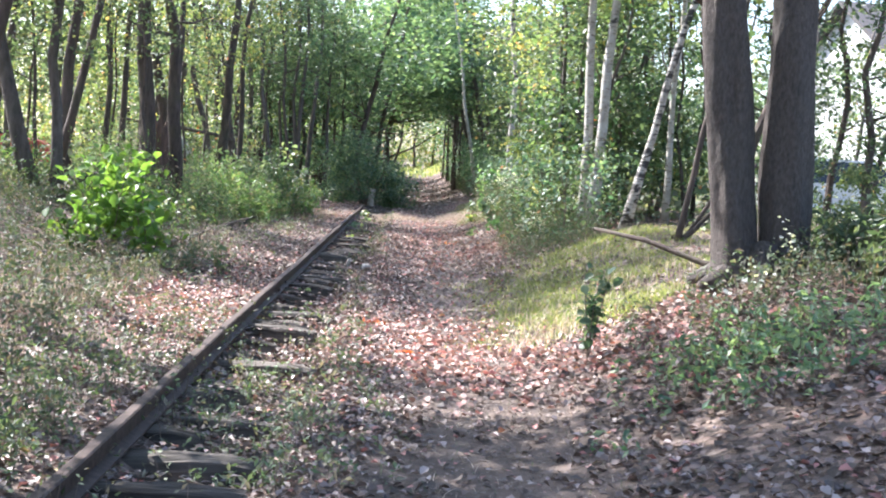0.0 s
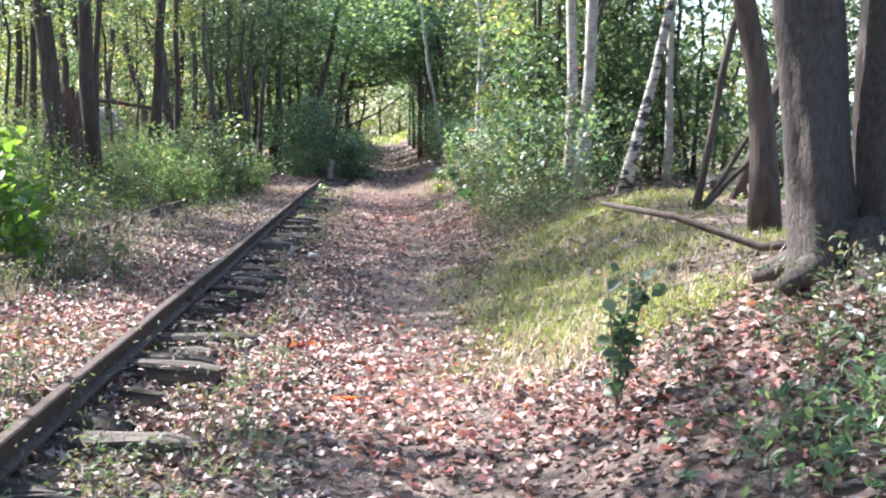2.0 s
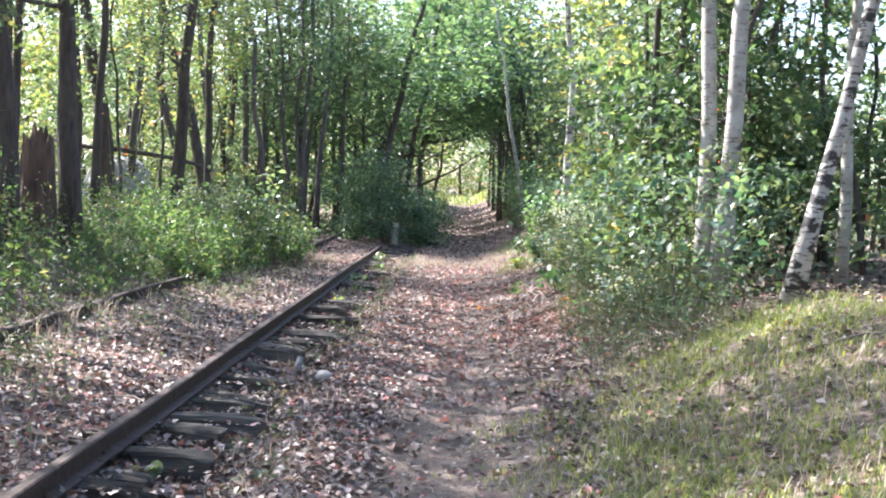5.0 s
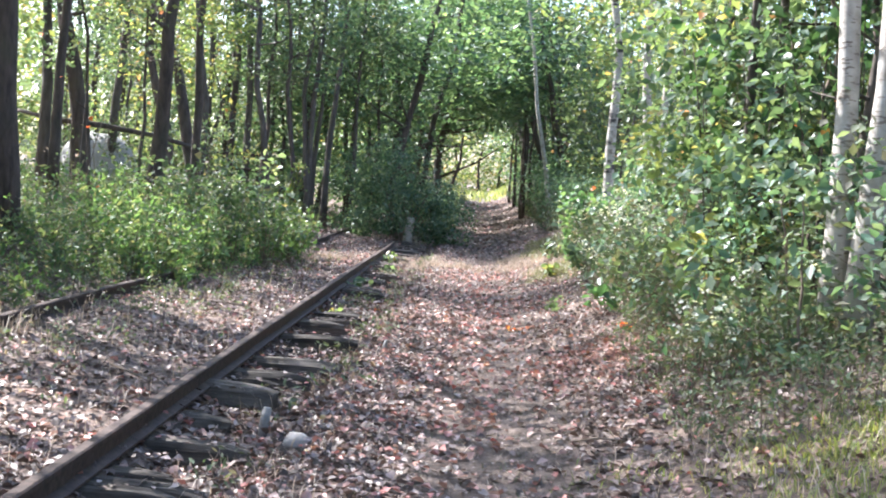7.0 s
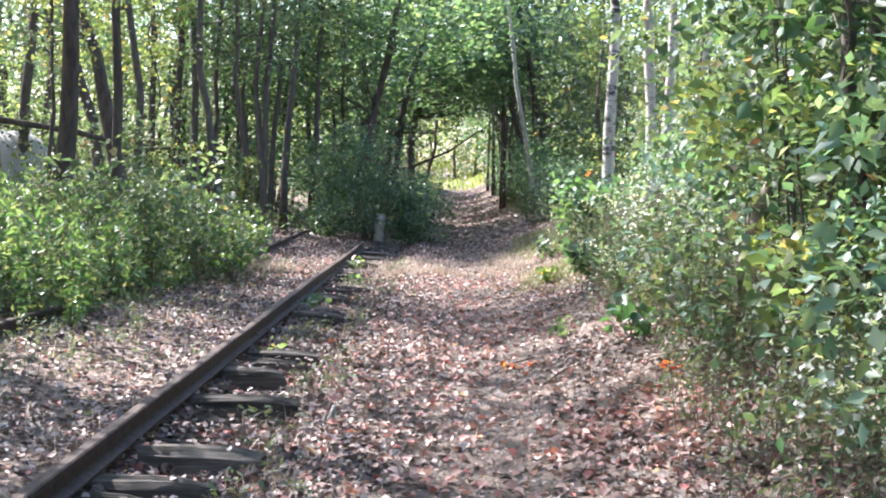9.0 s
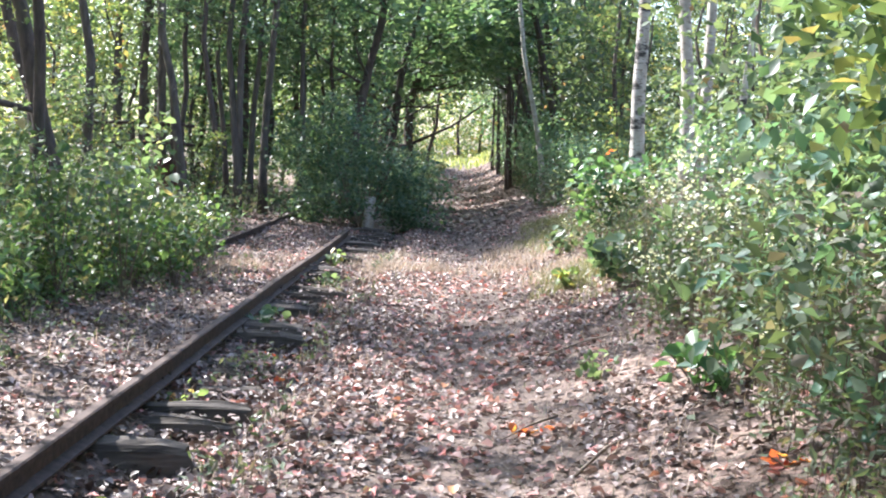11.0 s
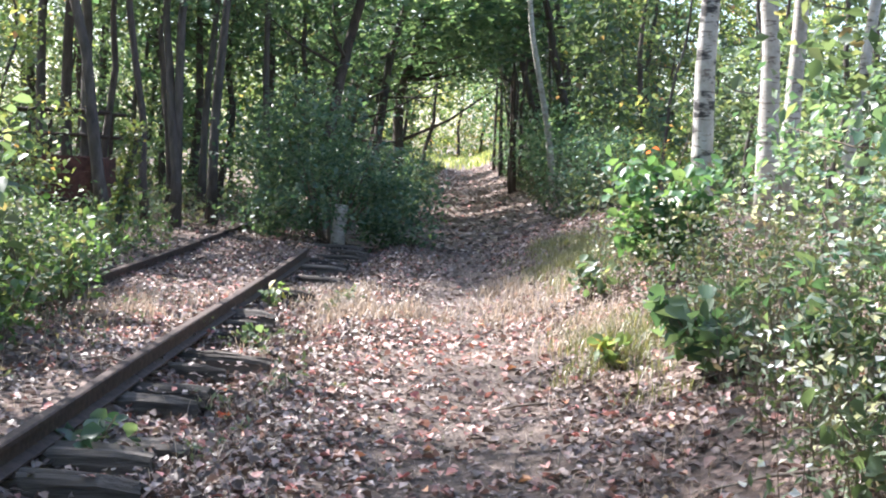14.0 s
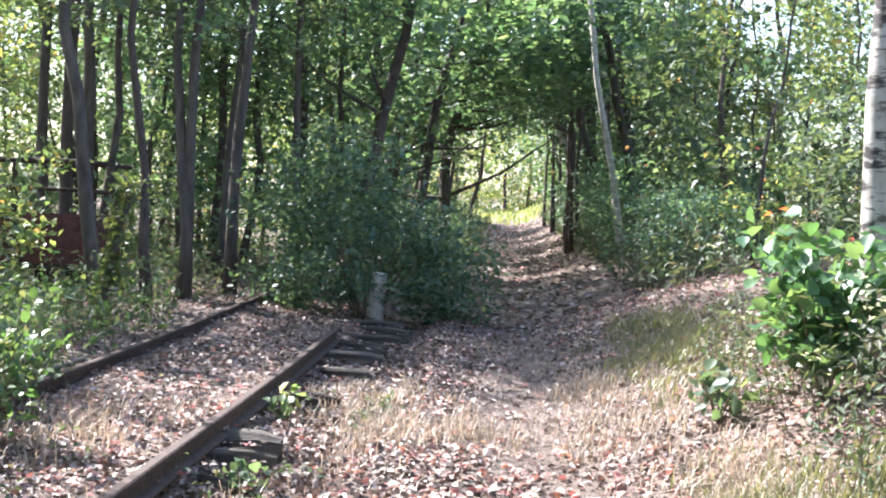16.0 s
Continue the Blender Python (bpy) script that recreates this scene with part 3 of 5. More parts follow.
for i, (tx, ty, lean) in enumerate(((-4.05, 41.0, -0.9), (-3.95, 42.4, -0.4), (-3.75, 44.2, 0.1), (-4.75, 45.4, -0.3), (-4.45, 46.6, 0.2), (-4.5, 40.6, -1.3), (-5.4, 43.0, 0.3), (-3.3, 46.8, 0.0), (-5.9, 39.0, -0.6))):
    tree(tx, ty, 8.5, 0.066 + 0.014 * (i % 3), None if i in (5, 8) else "high", 2 if i % 2 else 0, "straight grey-brown trunk of a close-set grove", GREY_BARK if i % 3 else BARK, (lean, 0.3), (0.06, 0, 0), 3.6, 0.75, 50 + i, n_limbs=6, limb_start=0.45, group="grove of slender trunks by the track")
tree(-1.1, 56.0, 8, 0.17, "high", 2, "dark forked trunk leaning over the path", BARK, (1.0, 1.0), (-0.4, 0, 0), 2.6, 1.0, 71, n_limbs=12, limb_start=0.15, reach=2.4)
tree(-2.6, 52.0, 8, 0.16, "high", 2, "dark trunk with spreading limbs", BARK, (-0.4, 1.0), (0.3, 0, 0), 2.4, 1.0, 72, n_limbs=12, limb_start=0.15, reach=2.4)
tree(-1.2, 78.0, 7, 0.10, None, 0, "thin dark trunk at the clearing's edge", BARK, (0.6, 0.2), (0, 0, 0), None, 1, 73, n_limbs=4)

# added trees outside the camera's view; their crowns shade the near ground
for x, y, cz, v in ((-5.6, 8.6, 4.2, 0), (-3.9, 6.0, 4.6, 1), (-6.6, 5.0, 4.0, 0), (-5.6, 11.2, 5.2, 1), (-3.4, 2.6, 4.4, 0), (3.6, 4.2, 4.6, 0), (4.6, 6.6, 4.2, 2)):
    tree(x, y, 8.5, 0.15, "high", v, "unseen leafy tree added to shade the near track", BARK, (R.uniform(-0.3, 0.6), 0.3), (0, 0, 0), cz, 0.95, int(x * 7 + y), n_limbs=8)

# added trees, placed only so that their high crowns dapple the path
for y in (21.8, 32.4, 43.6, 44.4, 46.0, 51.0):
    x = R.uniform(-8.2, -5.6)
    tree(x, y, 11, 0.105, "high", R.choice((0, 1, 1)), "tall leafy tree added to shade the path", R.choice((BARK, GREY_BARK)), (R.uniform(-0.4, 0.8), 0.3), (0, 0, 0), R.uniform(5.8, 7.2), R.uniform(0.85, 1.0), int(x * 7 + y), n_limbs=8, limb_start=0.5)
    placed.append((x, y))
for x, y, cz in ((-2.4, 47.5, 4.6), (-1.9, 53.5, 4.3), (4.0, 58.5, 3.8), (-3.2, 60, 3.8), (3.2, 62.5, 4.0), (3.0, 71, 3.6), (-3.4, 67.5, 4.4)):
    s = 1 if x < 0 else -1
    tree(x, y, 9, 0.13, "far", 0, "dark green tree arching over the path", BARK, (1.6 * s, 0.3), (0, 0, 0), cz, 0.75, int(y * 3), crown_off=(0.9 * s, 0), spread=1.4, n_limbs=10, limb_start=0.3, reach=1.8)
for i in range(14):
    tree(R.uniform(1.9, 3.4), R.uniform(56, 84), 8, R.uniform(0.05, 0.09), None, 0, "thin dark trunk lining the far path", BARK, (R.uniform(-0.5, 0.5), 0.2), (0, 0, 0), None, 1, 300 + i, n_limbs=5, group="thin trunks along the far path")
for i in range(7):
    tree(R.uniform(-4.2, -2.0), R.uniform(56, 84), 8, R.uniform(0.05, 0.10), None, 0, "thin dark trunk lining the far path", BARK, (R.uniform(-0.5, 0.5), 0.2), (0, 0, 0), None, 1, 330 + i, n_limbs=5, group="thin trunks along the far path")

# one more added shade tree; its shadow falls across the path near y 30
tree(-6.7, 34.7, 10, 0.09, "high", 0, "tall leafy tree added to shade the path", GREY_BARK, (0.3, 0.3), (0, 0, 0), 6.4, 0.7, 91, n_limbs=8, limb_start=0.5)
# added tree: its crown hangs over the track to shade the right bank
tree(-6.3, 16.9, 11, 0.10, "high", 0, "tall leaning tree added to shade the right bank", BARK, (2.7, 0.2), (0, 0, 0), 8.2, 0.6, 94, n_limbs=7, limb_start=0.6)
# thin crowns added high up to break the sun on path and bank
for x, y, lean, cz, sc in ((-5.5, 28.3, 0.3, 5.6, 1.15), (-6.4, 26.9, 0.5, 5.8, 1.2), (-7.2, 28.6, 0.4, 6.0, 1.1), (-5.8, 20.0, 2.4, 7.0, 1.25)):
    tree(x, y, 11, 0.075, "sparse", 0, "tall slim tree added to cast dappled shade", BARK, (lean, 0.2), (0, 0, 0), cz, sc, int(x * 9 + y), n_limbs=7, limb_start=0.55)
# two added shade trees: for the grass right of the path and the asters
tree(-4.0, 42.5, 11, 0.08, "high", 0, "tall leafy tree added to shade the path", GREY_BARK, (0.1, 0.2), (0, 0, 0), 7.4, 0.75, 93, n_limbs=7, limb_start=0.6)
tree(-4.6, 32.7, 11, 0.08, "high", 0, "tall leafy tree added to shade the path", BARK, (0.2, 0.2), (0, 0, 0), 7.3, 0.75, 92, n_limbs=7, limb_start=0.6)
# unseen trees added far left; the leaning crowns shade path and bank
for x, y, cz in ((-7.0, 19.9, 7.2), (-7.5, 21.0, 6.8)):
    tree(x - 2.6, y, 11, 0.08, "high", 0, "unseen slim tree added to shade path and bank", BARK, (2.7, 0.2), (0, 0, 0), cz, 0.9, int(x * 7 + y), n_limbs=8, limb_start=0.55)
# added shade trees beyond the picture's edge, crowns shifted over the track
for x, y, cz in ((-4.8, 9.4, 5.6), (-4.6, 6.6, 5.4), (-4.6, 4.2, 5.2), (-6.6, 8.0, 7.2), (-6.9, 10.6, 7.0), (-5.6, 12.4, 7.4), (-4.4, 7.8, 7.6), (-9.2, 21.0, 7.0)):
    tree(x, y, 9, 0.10, "high", 0, "unseen leaning tree added to shade the track", BARK, (1.8, 0.2), (0, 0, 0), cz, 0.95, int(x * 7 + y), n_limbs=8, crown_off=(1.2, 0), limb_start=0.5)
# denser crowns added out of view to stop sun leaking onto the foreground
for x, y, cz, sc in ((-5.2, 8.6, 5.2, 0.62), (-5.0, 10.6, 5.4, 0.55), (-4.4, 7.0, 5.4, 0.6)):
    tree(x, y, 9, 0.12, "far", 0, "unseen dense tree added to deepen the near shade", BARK, (0.3, 0.2), (0, 0, 0), cz, sc, int(x * 5 + y), n_limbs=8, limb_start=0.5)
for x, y, cz in ((-9.0, 42.5, 3.4), (-10.5, 46.5, 3.0), (-12.6, 50.5, 2.6), (-14.0, 54.0, 2.4), (-9.6, 52.0, 3.0), (-16.0, 60.0, 2.0), (-12.0, 58.0, 2.0), (-7.4, 48.5, 3.6)):
    tree(x, y, 9, 0.11, "high", R.choice((0, 0, 2)), "leafy tree closing the wood behind the grove", BARK, (R.uniform(-0.5, 0.5), 0.2), (0, 0, 0), cz, 1.0, int(x * 5 + y), n_limbs=8, limb_start=0.4)
for x, y, cz in ((-3.6, 49.5, 3.0), (-4.9, 47.8, 2.8)):
    tree(x, y, 9, 0.10, "high", 2, "dark green tree crowding the grove", BARK, (R.uniform(-0.5, 0.5), 0.2), (0, 0, 0), cz, 0.85, int(x * 5 + y), n_limbs=8, limb_start=0.35)
for x, y, cz in ((9.9, 30.0, 1.2), (6.6, 17.6, 1.0), (11.4, 31.5, 1.0)):
    tree(x, y, 5, 0.07, "high", R.choice((0, 2)), "green tree between the thicket and the yard", GREY_BARK, (R.uniform(-0.4, 0.4), 0.2), (0, 0, 0), cz, 0.55, int(x * 5 + y), n_limbs=8, limb_start=0.3)
for i in range(9):
    x, y = R.uniform(-6.2, -4.5) - (2.4 if i in (0, 1, 5, 6) else 0), 15.5 + 2.1 * i + R.uniform(-0.6, 0.6)
    tree(x, y, 5.5, 0.035, "sparse", i % 2, "thin sapling with drooping yellow-green leaves", BARK, (R.uniform(-0.5, 0.5), 0.2), (0, 0, 0), R.uniform(1.3, 2.0), 0.75, 400 + i, "sapling", 8, 0.25, 0.9)

# ---- woods on both sides ----
WOOD_L = "leafy young tree in the track-side wood"
WOOD_R = "leafy young tree in the thicket by the path"


def free(x, y, placed, gap):
    return all((x - a) ** 2 + (y - b) ** 2 > gap * gap for a, b in placed)


def fill(n, x0, x1, y0, y1, gap, make):
    tries = 0
    while n > 0 and tries < 4000:
        tries += 1
        x, y = R.uniform(x0, x1), R.uniform(y0, y1)
        if free(x, y, placed, gap):
            placed.append((x, y))
            make(x, y)
            n -= 1


def left_tall(x, y):
    tree(x, y, R.uniform(7, 9), R.uniform(0.05, 0.09), "high", R.choice((0, 1, 1)), WOOD_L, R.choice((BARK, BARK, GREY_BARK)), (R.uniform(-0.8, 0.8), R.uniform(-0.4, 0.6)), (R.uniform(-0.2, 0.2), 0, 0), R.uniform(0.9, 2.0), R.uniform(0.75, 1.0), int(x * 10 + y), n_limbs=8)


def thicket(x, y, kinds=(0, 0, 0, 1, 2), size=1.0):
    tree(x, y, R.uniform(4.5, 6), R.uniform(0.03, 0.06), "column", R.choice(kinds), WOOD_R, R.choice((BARK, GREY_BARK)), (R.uniform(-0.5, 0.5), R.uniform(-0.4, 0.4)), (0, 0, 0), 0.2, size * R.uniform(0.8, 1.1), int(x * 10 + y), "sapling", 8, 0.3, 0.8)


def dark_far(x, y):
    tree(x, y, R.uniform(7, 9), R.uniform(0.10, 0.17), "far", R.choice((0, 0, 1)), "dark green tree walling the far path", BARK, (R.uniform(-0.8, 0.8), R.uniform(-0.4, 0.6)), (0, 0, 0), R.uniform(0.3, 1.2), R.uniform(0.85, 1.1), int(x * 10 + y), n_limbs=6)


def shrub(x, y, variant=None, scale=None, label="green leafy shrub in the undergrowth"):
    s = scale or R.uniform(0.7, 1.25)
    v = R.choice((0, 1, 1, 2)) if variant is None else variant
    tree(x, y, 1.1 * s, 0.014, "shrub", v, label, TWIG, (R.uniform(-0.2, 0.2), R.uniform(-0.2, 0.2)), (0, 0, 0), 0.0, s, int(x * 31 + y * 7), "shrub", 7, 0.08, 0.5, "shrub")


fill(4, -10.5, -6.4, 20, 34, 2.0, left_tall)
fill(9, -13, -7.0, 22, 40, 1.6, lambda x, y: thicket(x, y, (1, 1, 0)))
fill(12, -11, -5.6, 40, 60, 1.5, lambda x, y: thicket(x, y, (1, 0, 2)))
fill(5, -17, -11, 16, 60, 2.6, left_tall)
fill(9, -10.0, -4.6, 46, 62, 1.6, left_tall)
fill(11, 2.7, 5.5, 20.8, 24.5, 0.75, lambda x, y: thicket(x, y, (0, 0, 1, 2)))
fill(9, 4.7, 7.5, 24.5, 35, 1.1, lambda x, y: thicket(x, y, size=0.9 if x < 5.4 else 0.55))
fill(7, -16, -11, 24, 58, 1.8, lambda x, y: thicket(x, y, (0, 1)))
fill(5, 4.4, 7.5, 36, 43, 1.2, thicket)
fill(14, 3.0, 6.5, 43.5, 62, 1.0, lambda x, y: thicket(x, y, (0, 1)))
fill(5, 4.8, 8.0, 16.5, 21.5, 1.3, lambda x, y: thicket(x, y, size=0.62))
fill(6, 6.8, 10, 45, 64, 2.0, lambda x, y: tree(x, y, R.uniform(7, 9), 0.12, "high", R.choice((0, 1)), "tall green tree behind the thicket", BARK, (R.uniform(-0.6, 0.6), 0.2), (0, 0, 0), R.uniform(1.4, 2.6), R.uniform(0.8, 1.0), int(x * 9 + y)))
fill(14, -8.0, -3.5, 50, 96, 2.0, dark_far)
fill(14, 3.3, 8.0, 52, 96, 2.0, dark_far)
for x, y, cz in ((-3.2, 57, 3.4), (3.6, 55, 3.6), (-2.8, 63, 4.0), (3.6, 66, 4.0), (-3.6, 74, 4.8), (4.2, 80, 5.0)):
    s = 1 if x < 0 else -1
    tree(x, y, 8.5, 0.14, "far", 0, "dark green tree arching over the path", BARK, (1.9 * s, 0.3), (0, 0, 0), cz, 0.8, int(y), crown_off=(1.2 * s, 0), spread=1.35)

for x, y, cz in ((-5.4, 47.6, 0.6), (-2.9, 49.0, 0.9), (-3.4, 51.2, 0.7), (-6.3, 49.4, 0.8), (4.3, 48.5, 0.6), (4.6, 51.0, 0.8)):
    tree(x, y, 7, 0.07, "broad", R.choice((0, 1, 2)), "dark broad-leaved tree in the heart of the wood", BARK, (R.uniform(-0.5, 0.5), 0.2), (0, 0, 0), cz, R.uniform(0.95, 1.2), int(x * 7 + y * 3), n_limbs=9, limb_start=0.2)

# bright trees beyond the end of the path
for i in range(9):
    tree(-9 + 2.3 * i + R.uniform(-0.6, 0.6), R.uniform(122, 140), 8, 0.15, "far", 2, "sunlit yellow-green tree across the far clearing", BARK, (0.2, 0.2), (0, 0, 0), 0.2, R.uniform(1.0, 1.3), 200 + i, group="trees beyond the clearing")

for i, (x, y, sc) in enumerate(((3.5, 24.2, 0.72), (3.8, 25.8, 0.75), (3.4, 22.3, 0.6), (3.9, 28.0, 0.8), (3.6, 31.0, 0.72))):
    tree(x, y, 4.4, 0.03, "broad", 1, "slender green sapling with broad hanging leaves", TWIG, (-0.2, 0.1), (0, 0, 0), 0.5, sc, 700 + i, "sapling", 9, 0.2, 0.8)

# ---- shrubs ----
def bush_on_track(x, y):
    z = ground_z(x, y) - 0.03
    root = new("bush")
    root.location = (x, y, z)
    for i in range(14):
        a = i * 2.4
        b = Builder()
        stem_mesh(b, (0.1 * math.cos(a), 0.1 * math.sin(a), 0), (1.2 * math.cos(a) * R.uniform(0.3, 1), 0.9 * math.sin(a) * R.uniform(0.3, 1), R.uniform(1.0, 1.9)), 0.022, 0.006, sides=5, n=4, seed=i)
        part("stem", b.mesh("stem", [TWIG]), root)
    P = np.concatenate([clumps(120, 36, 0.17, blob(1.35, 1.15, 0.1, 1.6, 0.8)), clumps(75, 34, 0.2, blob(0.8, 0.8, 1.0, 2.6, 0.45)) + np.array([-0.3, 0, 0]),
                        clumps(45, 32, 0.18, blob(0.6, 0.8, 0.0, 1.15, 0.6)) + np.array([1.2, -0.1, 0]), clumps(30, 30, 0.2, blob(0.5, 0.6, 0.2, 1.9, 0.5)) + np.array([-1.4, 0.2, 0])])
    part("foliage", leaf_mesh("bush_foliage", P, 0.095, BUSH_LEAF, up=0.7, droop=0.4), root)
    return tagged(root, "dense dark green bush growing over the track", "bush")


bush_on_track(-1.55, 42.9)
for i in range(22):
    shrub(R.uniform(-6.0, -3.9), R.uniform(19.5, 36), R.choice((0, 1, 1, 1)), R.uniform(0.3, 0.6))
for i in range(9):
    y = 28.2 + 0.85 * i
    shrub(-3.45 - 0.1 * (y - 28) - R.uniform(0, 0.3), y, R.choice((0, 1)), R.uniform(0.55, 0.8) if y > 30.5 else R.uniform(0.75, 0.95), "leafy green shrub leaning over the buried rail")
for i in range(9):
    shrub(-3.15 - R.uniform(0, 0.45), 31.2 + 0.5 * i, (0, 1)[i % 2], R.uniform(0.5, 0.65), "low green shrub grown over the buried rail")
for i in range(20):
    shrub(R.uniform(-9.5, -5.0), R.uniform(34, 56), R.choice((0, 1)), R.uniform(0.8, 1.4))
for i in range(24):
    y = R.choice((R.uniform(19.5, 33), R.uniform(43.5, 48)))
    shrub(R.uniform(2.7, 3.8) if 23.5 < y < 33 else R.uniform(2.3, 3.4), y, R.choice((0, 1, 2, 2)), R.uniform(0.65, 1.1))
for i in range(22):
    shrub(R.uniform(2.75, 4.0), R.uniform(46, 90), 2, R.uniform(0.9, 1.5), "dark green shrub along the far path")
for i in range(22):
    shrub(R.uniform(-3.6, -1.2), R.uniform(44.5, 90), 2, R.uniform(0.7, 1.3), "dark green shrub along the far path")

# ---- far woods ----
def far_woods():
    P = []
    for x0, x1, y0, y1, k in ((-30, -19, -10, 130, 5200), (15, 30, -10, 130, 5200), (-30, 30, 142, 150, 4200), (-30, 30, -24, -14, 2000)):
        q = rng.uniform(size=(k, 3))
        X, Y, Z = x0 + (x1 - x0) * q[:, 0], y0 + (y1 - y0) * q[:, 1], 0.3 + 10 * q[:, 2] ** 1.3
        P.append(np.stack([X, Y, np.where((X > 14) & (Y > 25) & (Y < 80), Z * 0.66, Z)], 1))   # lower trees past the yard
    me = leaf_mesh("far_woods", np.concatenate(P), 0.75, GREEN, up=0.4, droop=0.3)
    return tagged(new("far_woods", me), "dense green woodland far behind the path", "woods", kind="stuff")


far_woods()


def undergrowth(x0, x1, y0, y1, n, label):
    q = rng.uniform(size=(n, 3))
    x, y = x0 + (x1 - x0) * q[:, 0], y0 + (y1 - y0) * q[:, 1]
    z = np.array([ground_z(a, b) for a, b in zip(x, y)]) + 0.9 * q[:, 2] ** 2.2 * (0.5 + np.sin(x * 1.7) * np.sin(y * 1.3) * 0.5)
    return tagged(new("undergrowth", leaf_mesh("undergrowth", np.stack([x, y, z], 1), 0.17, WEED, up=0.8, droop=0.2)), label, "undergrowth", kind="stuff")


undergrowth(-19, -5.6, 8, 62, 15000, "low green undergrowth beneath the track-side trees")
undergrowth(4.2, 16, 8, 62, 13000, "low green undergrowth behind the thicket")
undergrowth(-16, -2.2, 62, 125, 4500, "low green undergrowth in the far wood")
undergrowth(2.6, 16, 62, 125, 4500, "low green undergrowth in the far wood")

# ---- litter, grass and weeds ----
def scatter(name, n, sampler, size, mat, label, category, lift=0.012, **k):
    pts = []
    while len(pts) < n:
        x, y = sampler()
        pts.append((x, y, ground_z(x, y) + lift + R.uniform(0, lift)))
    return tagged(new(name, leaf_mesh(name, np.array(pts), size, mat, **k)), label, category, kind="stuff")


def drift():
    """Leaves lie in drifts, thinner where feet have worn the path."""
    while True:
        x, y = R.gauss(0.1, 1.9), R.uniform(3.0, 44)
        worn = math.exp(-((x - 0.62) / 0.62) ** 4)
        if x > 1.35 and 10.5 < y < 19 and R.random() < 0.5:      # the grassy bank stays clearer
            continue
        if R.random() < (0.75 + 0.9 * noise.noise((x * 0.9, y * 0.7, 5.0))) * (1 - 0.92 * worn):
            return x, y


def near_y(lo, hi):
    """Denser near the start of the stretch."""
    return lo + (hi - lo) * R.random()


scatter("fallen_leaves", 76000, drift, 0.05, LITTER, "brown and tan fallen leaves on the ground", "leaves", up=1.9, width=0.78, fold=0.22, lobes=True)
scatter("fallen_leaves", 20000, lambda: R.choice(((R.uniform(-7, 1.3), near_y(2.5, 50)), (R.uniform(-7, 1.3), near_y(2.5, 50)), (R.uniform(1.3, 6), near_y(19, 50)), (R.uniform(1.3, 6), near_y(2.5, 10.5)))), 0.07, LITTER, "brown and tan fallen leaves under the trees", "leaves", up=2.0, width=0.75)


def leaves_on_ties():
    P = [(R.uniform(-1.42, -0.78), y + R.uniform(-0.09, 0.09), z + 0.014) for y, z in tie_tops for _ in range(16)]
    return tagged(new("fallen_leaves", leaf_mesh("fallen_leaves", np.array(P), 0.05, LITTER, up=3.0, width=0.75)), "dry fallen leaves lying on the ties", "leaves", kind="stuff")


leaves_on_ties()


scatter("fallen_leaves", 9000, lambda: (R.gauss(0.3, 1.6), R.uniform(42, 92)), 0.11, LITTER, "brown fallen leaves along the far path", "leaves", up=2.0, width=0.75)


scatter("fallen_leaves", 12000, lambda: (R.gauss(0.6, 0.4), near_y(3, 44)), 0.03, LITTER, "small broken leaves trodden into the path", "leaves", 0.006, up=2.5, width=0.7)


def red_patch():
    cx, cy, rx, ry, = R.choice(((-0.3, 11.0, 1.1, 1.3), (0.4, 10.6, 0.7, 0.9), (1.5, 9.2, 0.7, 0.5), (-0.9, 12.5, 0.6, 1.3), (-0.4, 12.2, 1.0, 0.9), (-2.3, 12.2, 0.5, 1.0), (0.3, 22, 0.9, 2.5), (1.6, 22.0, 0.4, 0.7), (-0.3, 26.5, 0.7, 2.0), (0.6, 28, 0.8, 2), (-2.3, 33.5, 0.7, 1.6), (-2.2, 15, 0.5, 2.4), (0.4, 33.0, 0.8, 1.2), (-0.5, 19.5, 0.6, 2)))
    return R.gauss(cx, rx), R.gauss(cy, ry)


scatter("red_fallen_leaves", 9500, red_patch, 0.058, RED_LITTER, "pinkish red fallen leaves in drifts", "leaves", up=1.4, width=0.85, fold=0.2, lobes=True)


def blades(name, n, sampler, h, mat, label, width=0.004, lean=0.7):
    P = np.array([(*sampler(), 0) for _ in range(n)])
    P[:, 2] = [ground_z(x, y) - 0.01 for x, y in P[:, :2]]
    a = rng.uniform(0, 2 * np.pi, n)
    H = h * rng.uniform(0.4, 1.3, n)
    out = np.stack([np.cos(a), np.sin(a), np.zeros(n)], 1)
    side = np.stack([-np.sin(a), np.cos(a), np.zeros(n)], 1) * width
    bend = (H * lean * rng.uniform(0.2, 1.6, n))[:, None]
    up = np.zeros((n, 3))
    up[:, 2] = 1
    mid = P + out * bend * 0.35 + up * (H * 0.6)[:, None]
    tip = P + out * bend + up * (H * rng.uniform(0.7, 1.0, n))[:, None]
    V = np.stack([P - side, P + side, mid + side * 0.8, mid - side * 0.8, tip], 1).reshape(-1, 3)
    o = np.arange(n)[:, None] * 5
    F = np.concatenate([o + [0, 1, 2], o + [0, 2, 3], o + [3, 2, 4]], 1).reshape(-1, 3)
    return tagged(new(name, mesh_from(name, V, F, [mat])), label, "grass", kind="stuff")


def tufts(areas, spread=0.07):
    cx, cy, rx, ry = R.choice(areas)
    r = random.Random(int(cx * 100) * 131 + R.randrange(60))
    x, y = cx + rx * r.gauss(0, 0.55), cy + ry * r.gauss(0, 0.55)
    return x + R.gauss(0, spread), y + R.gauss(0, spread)


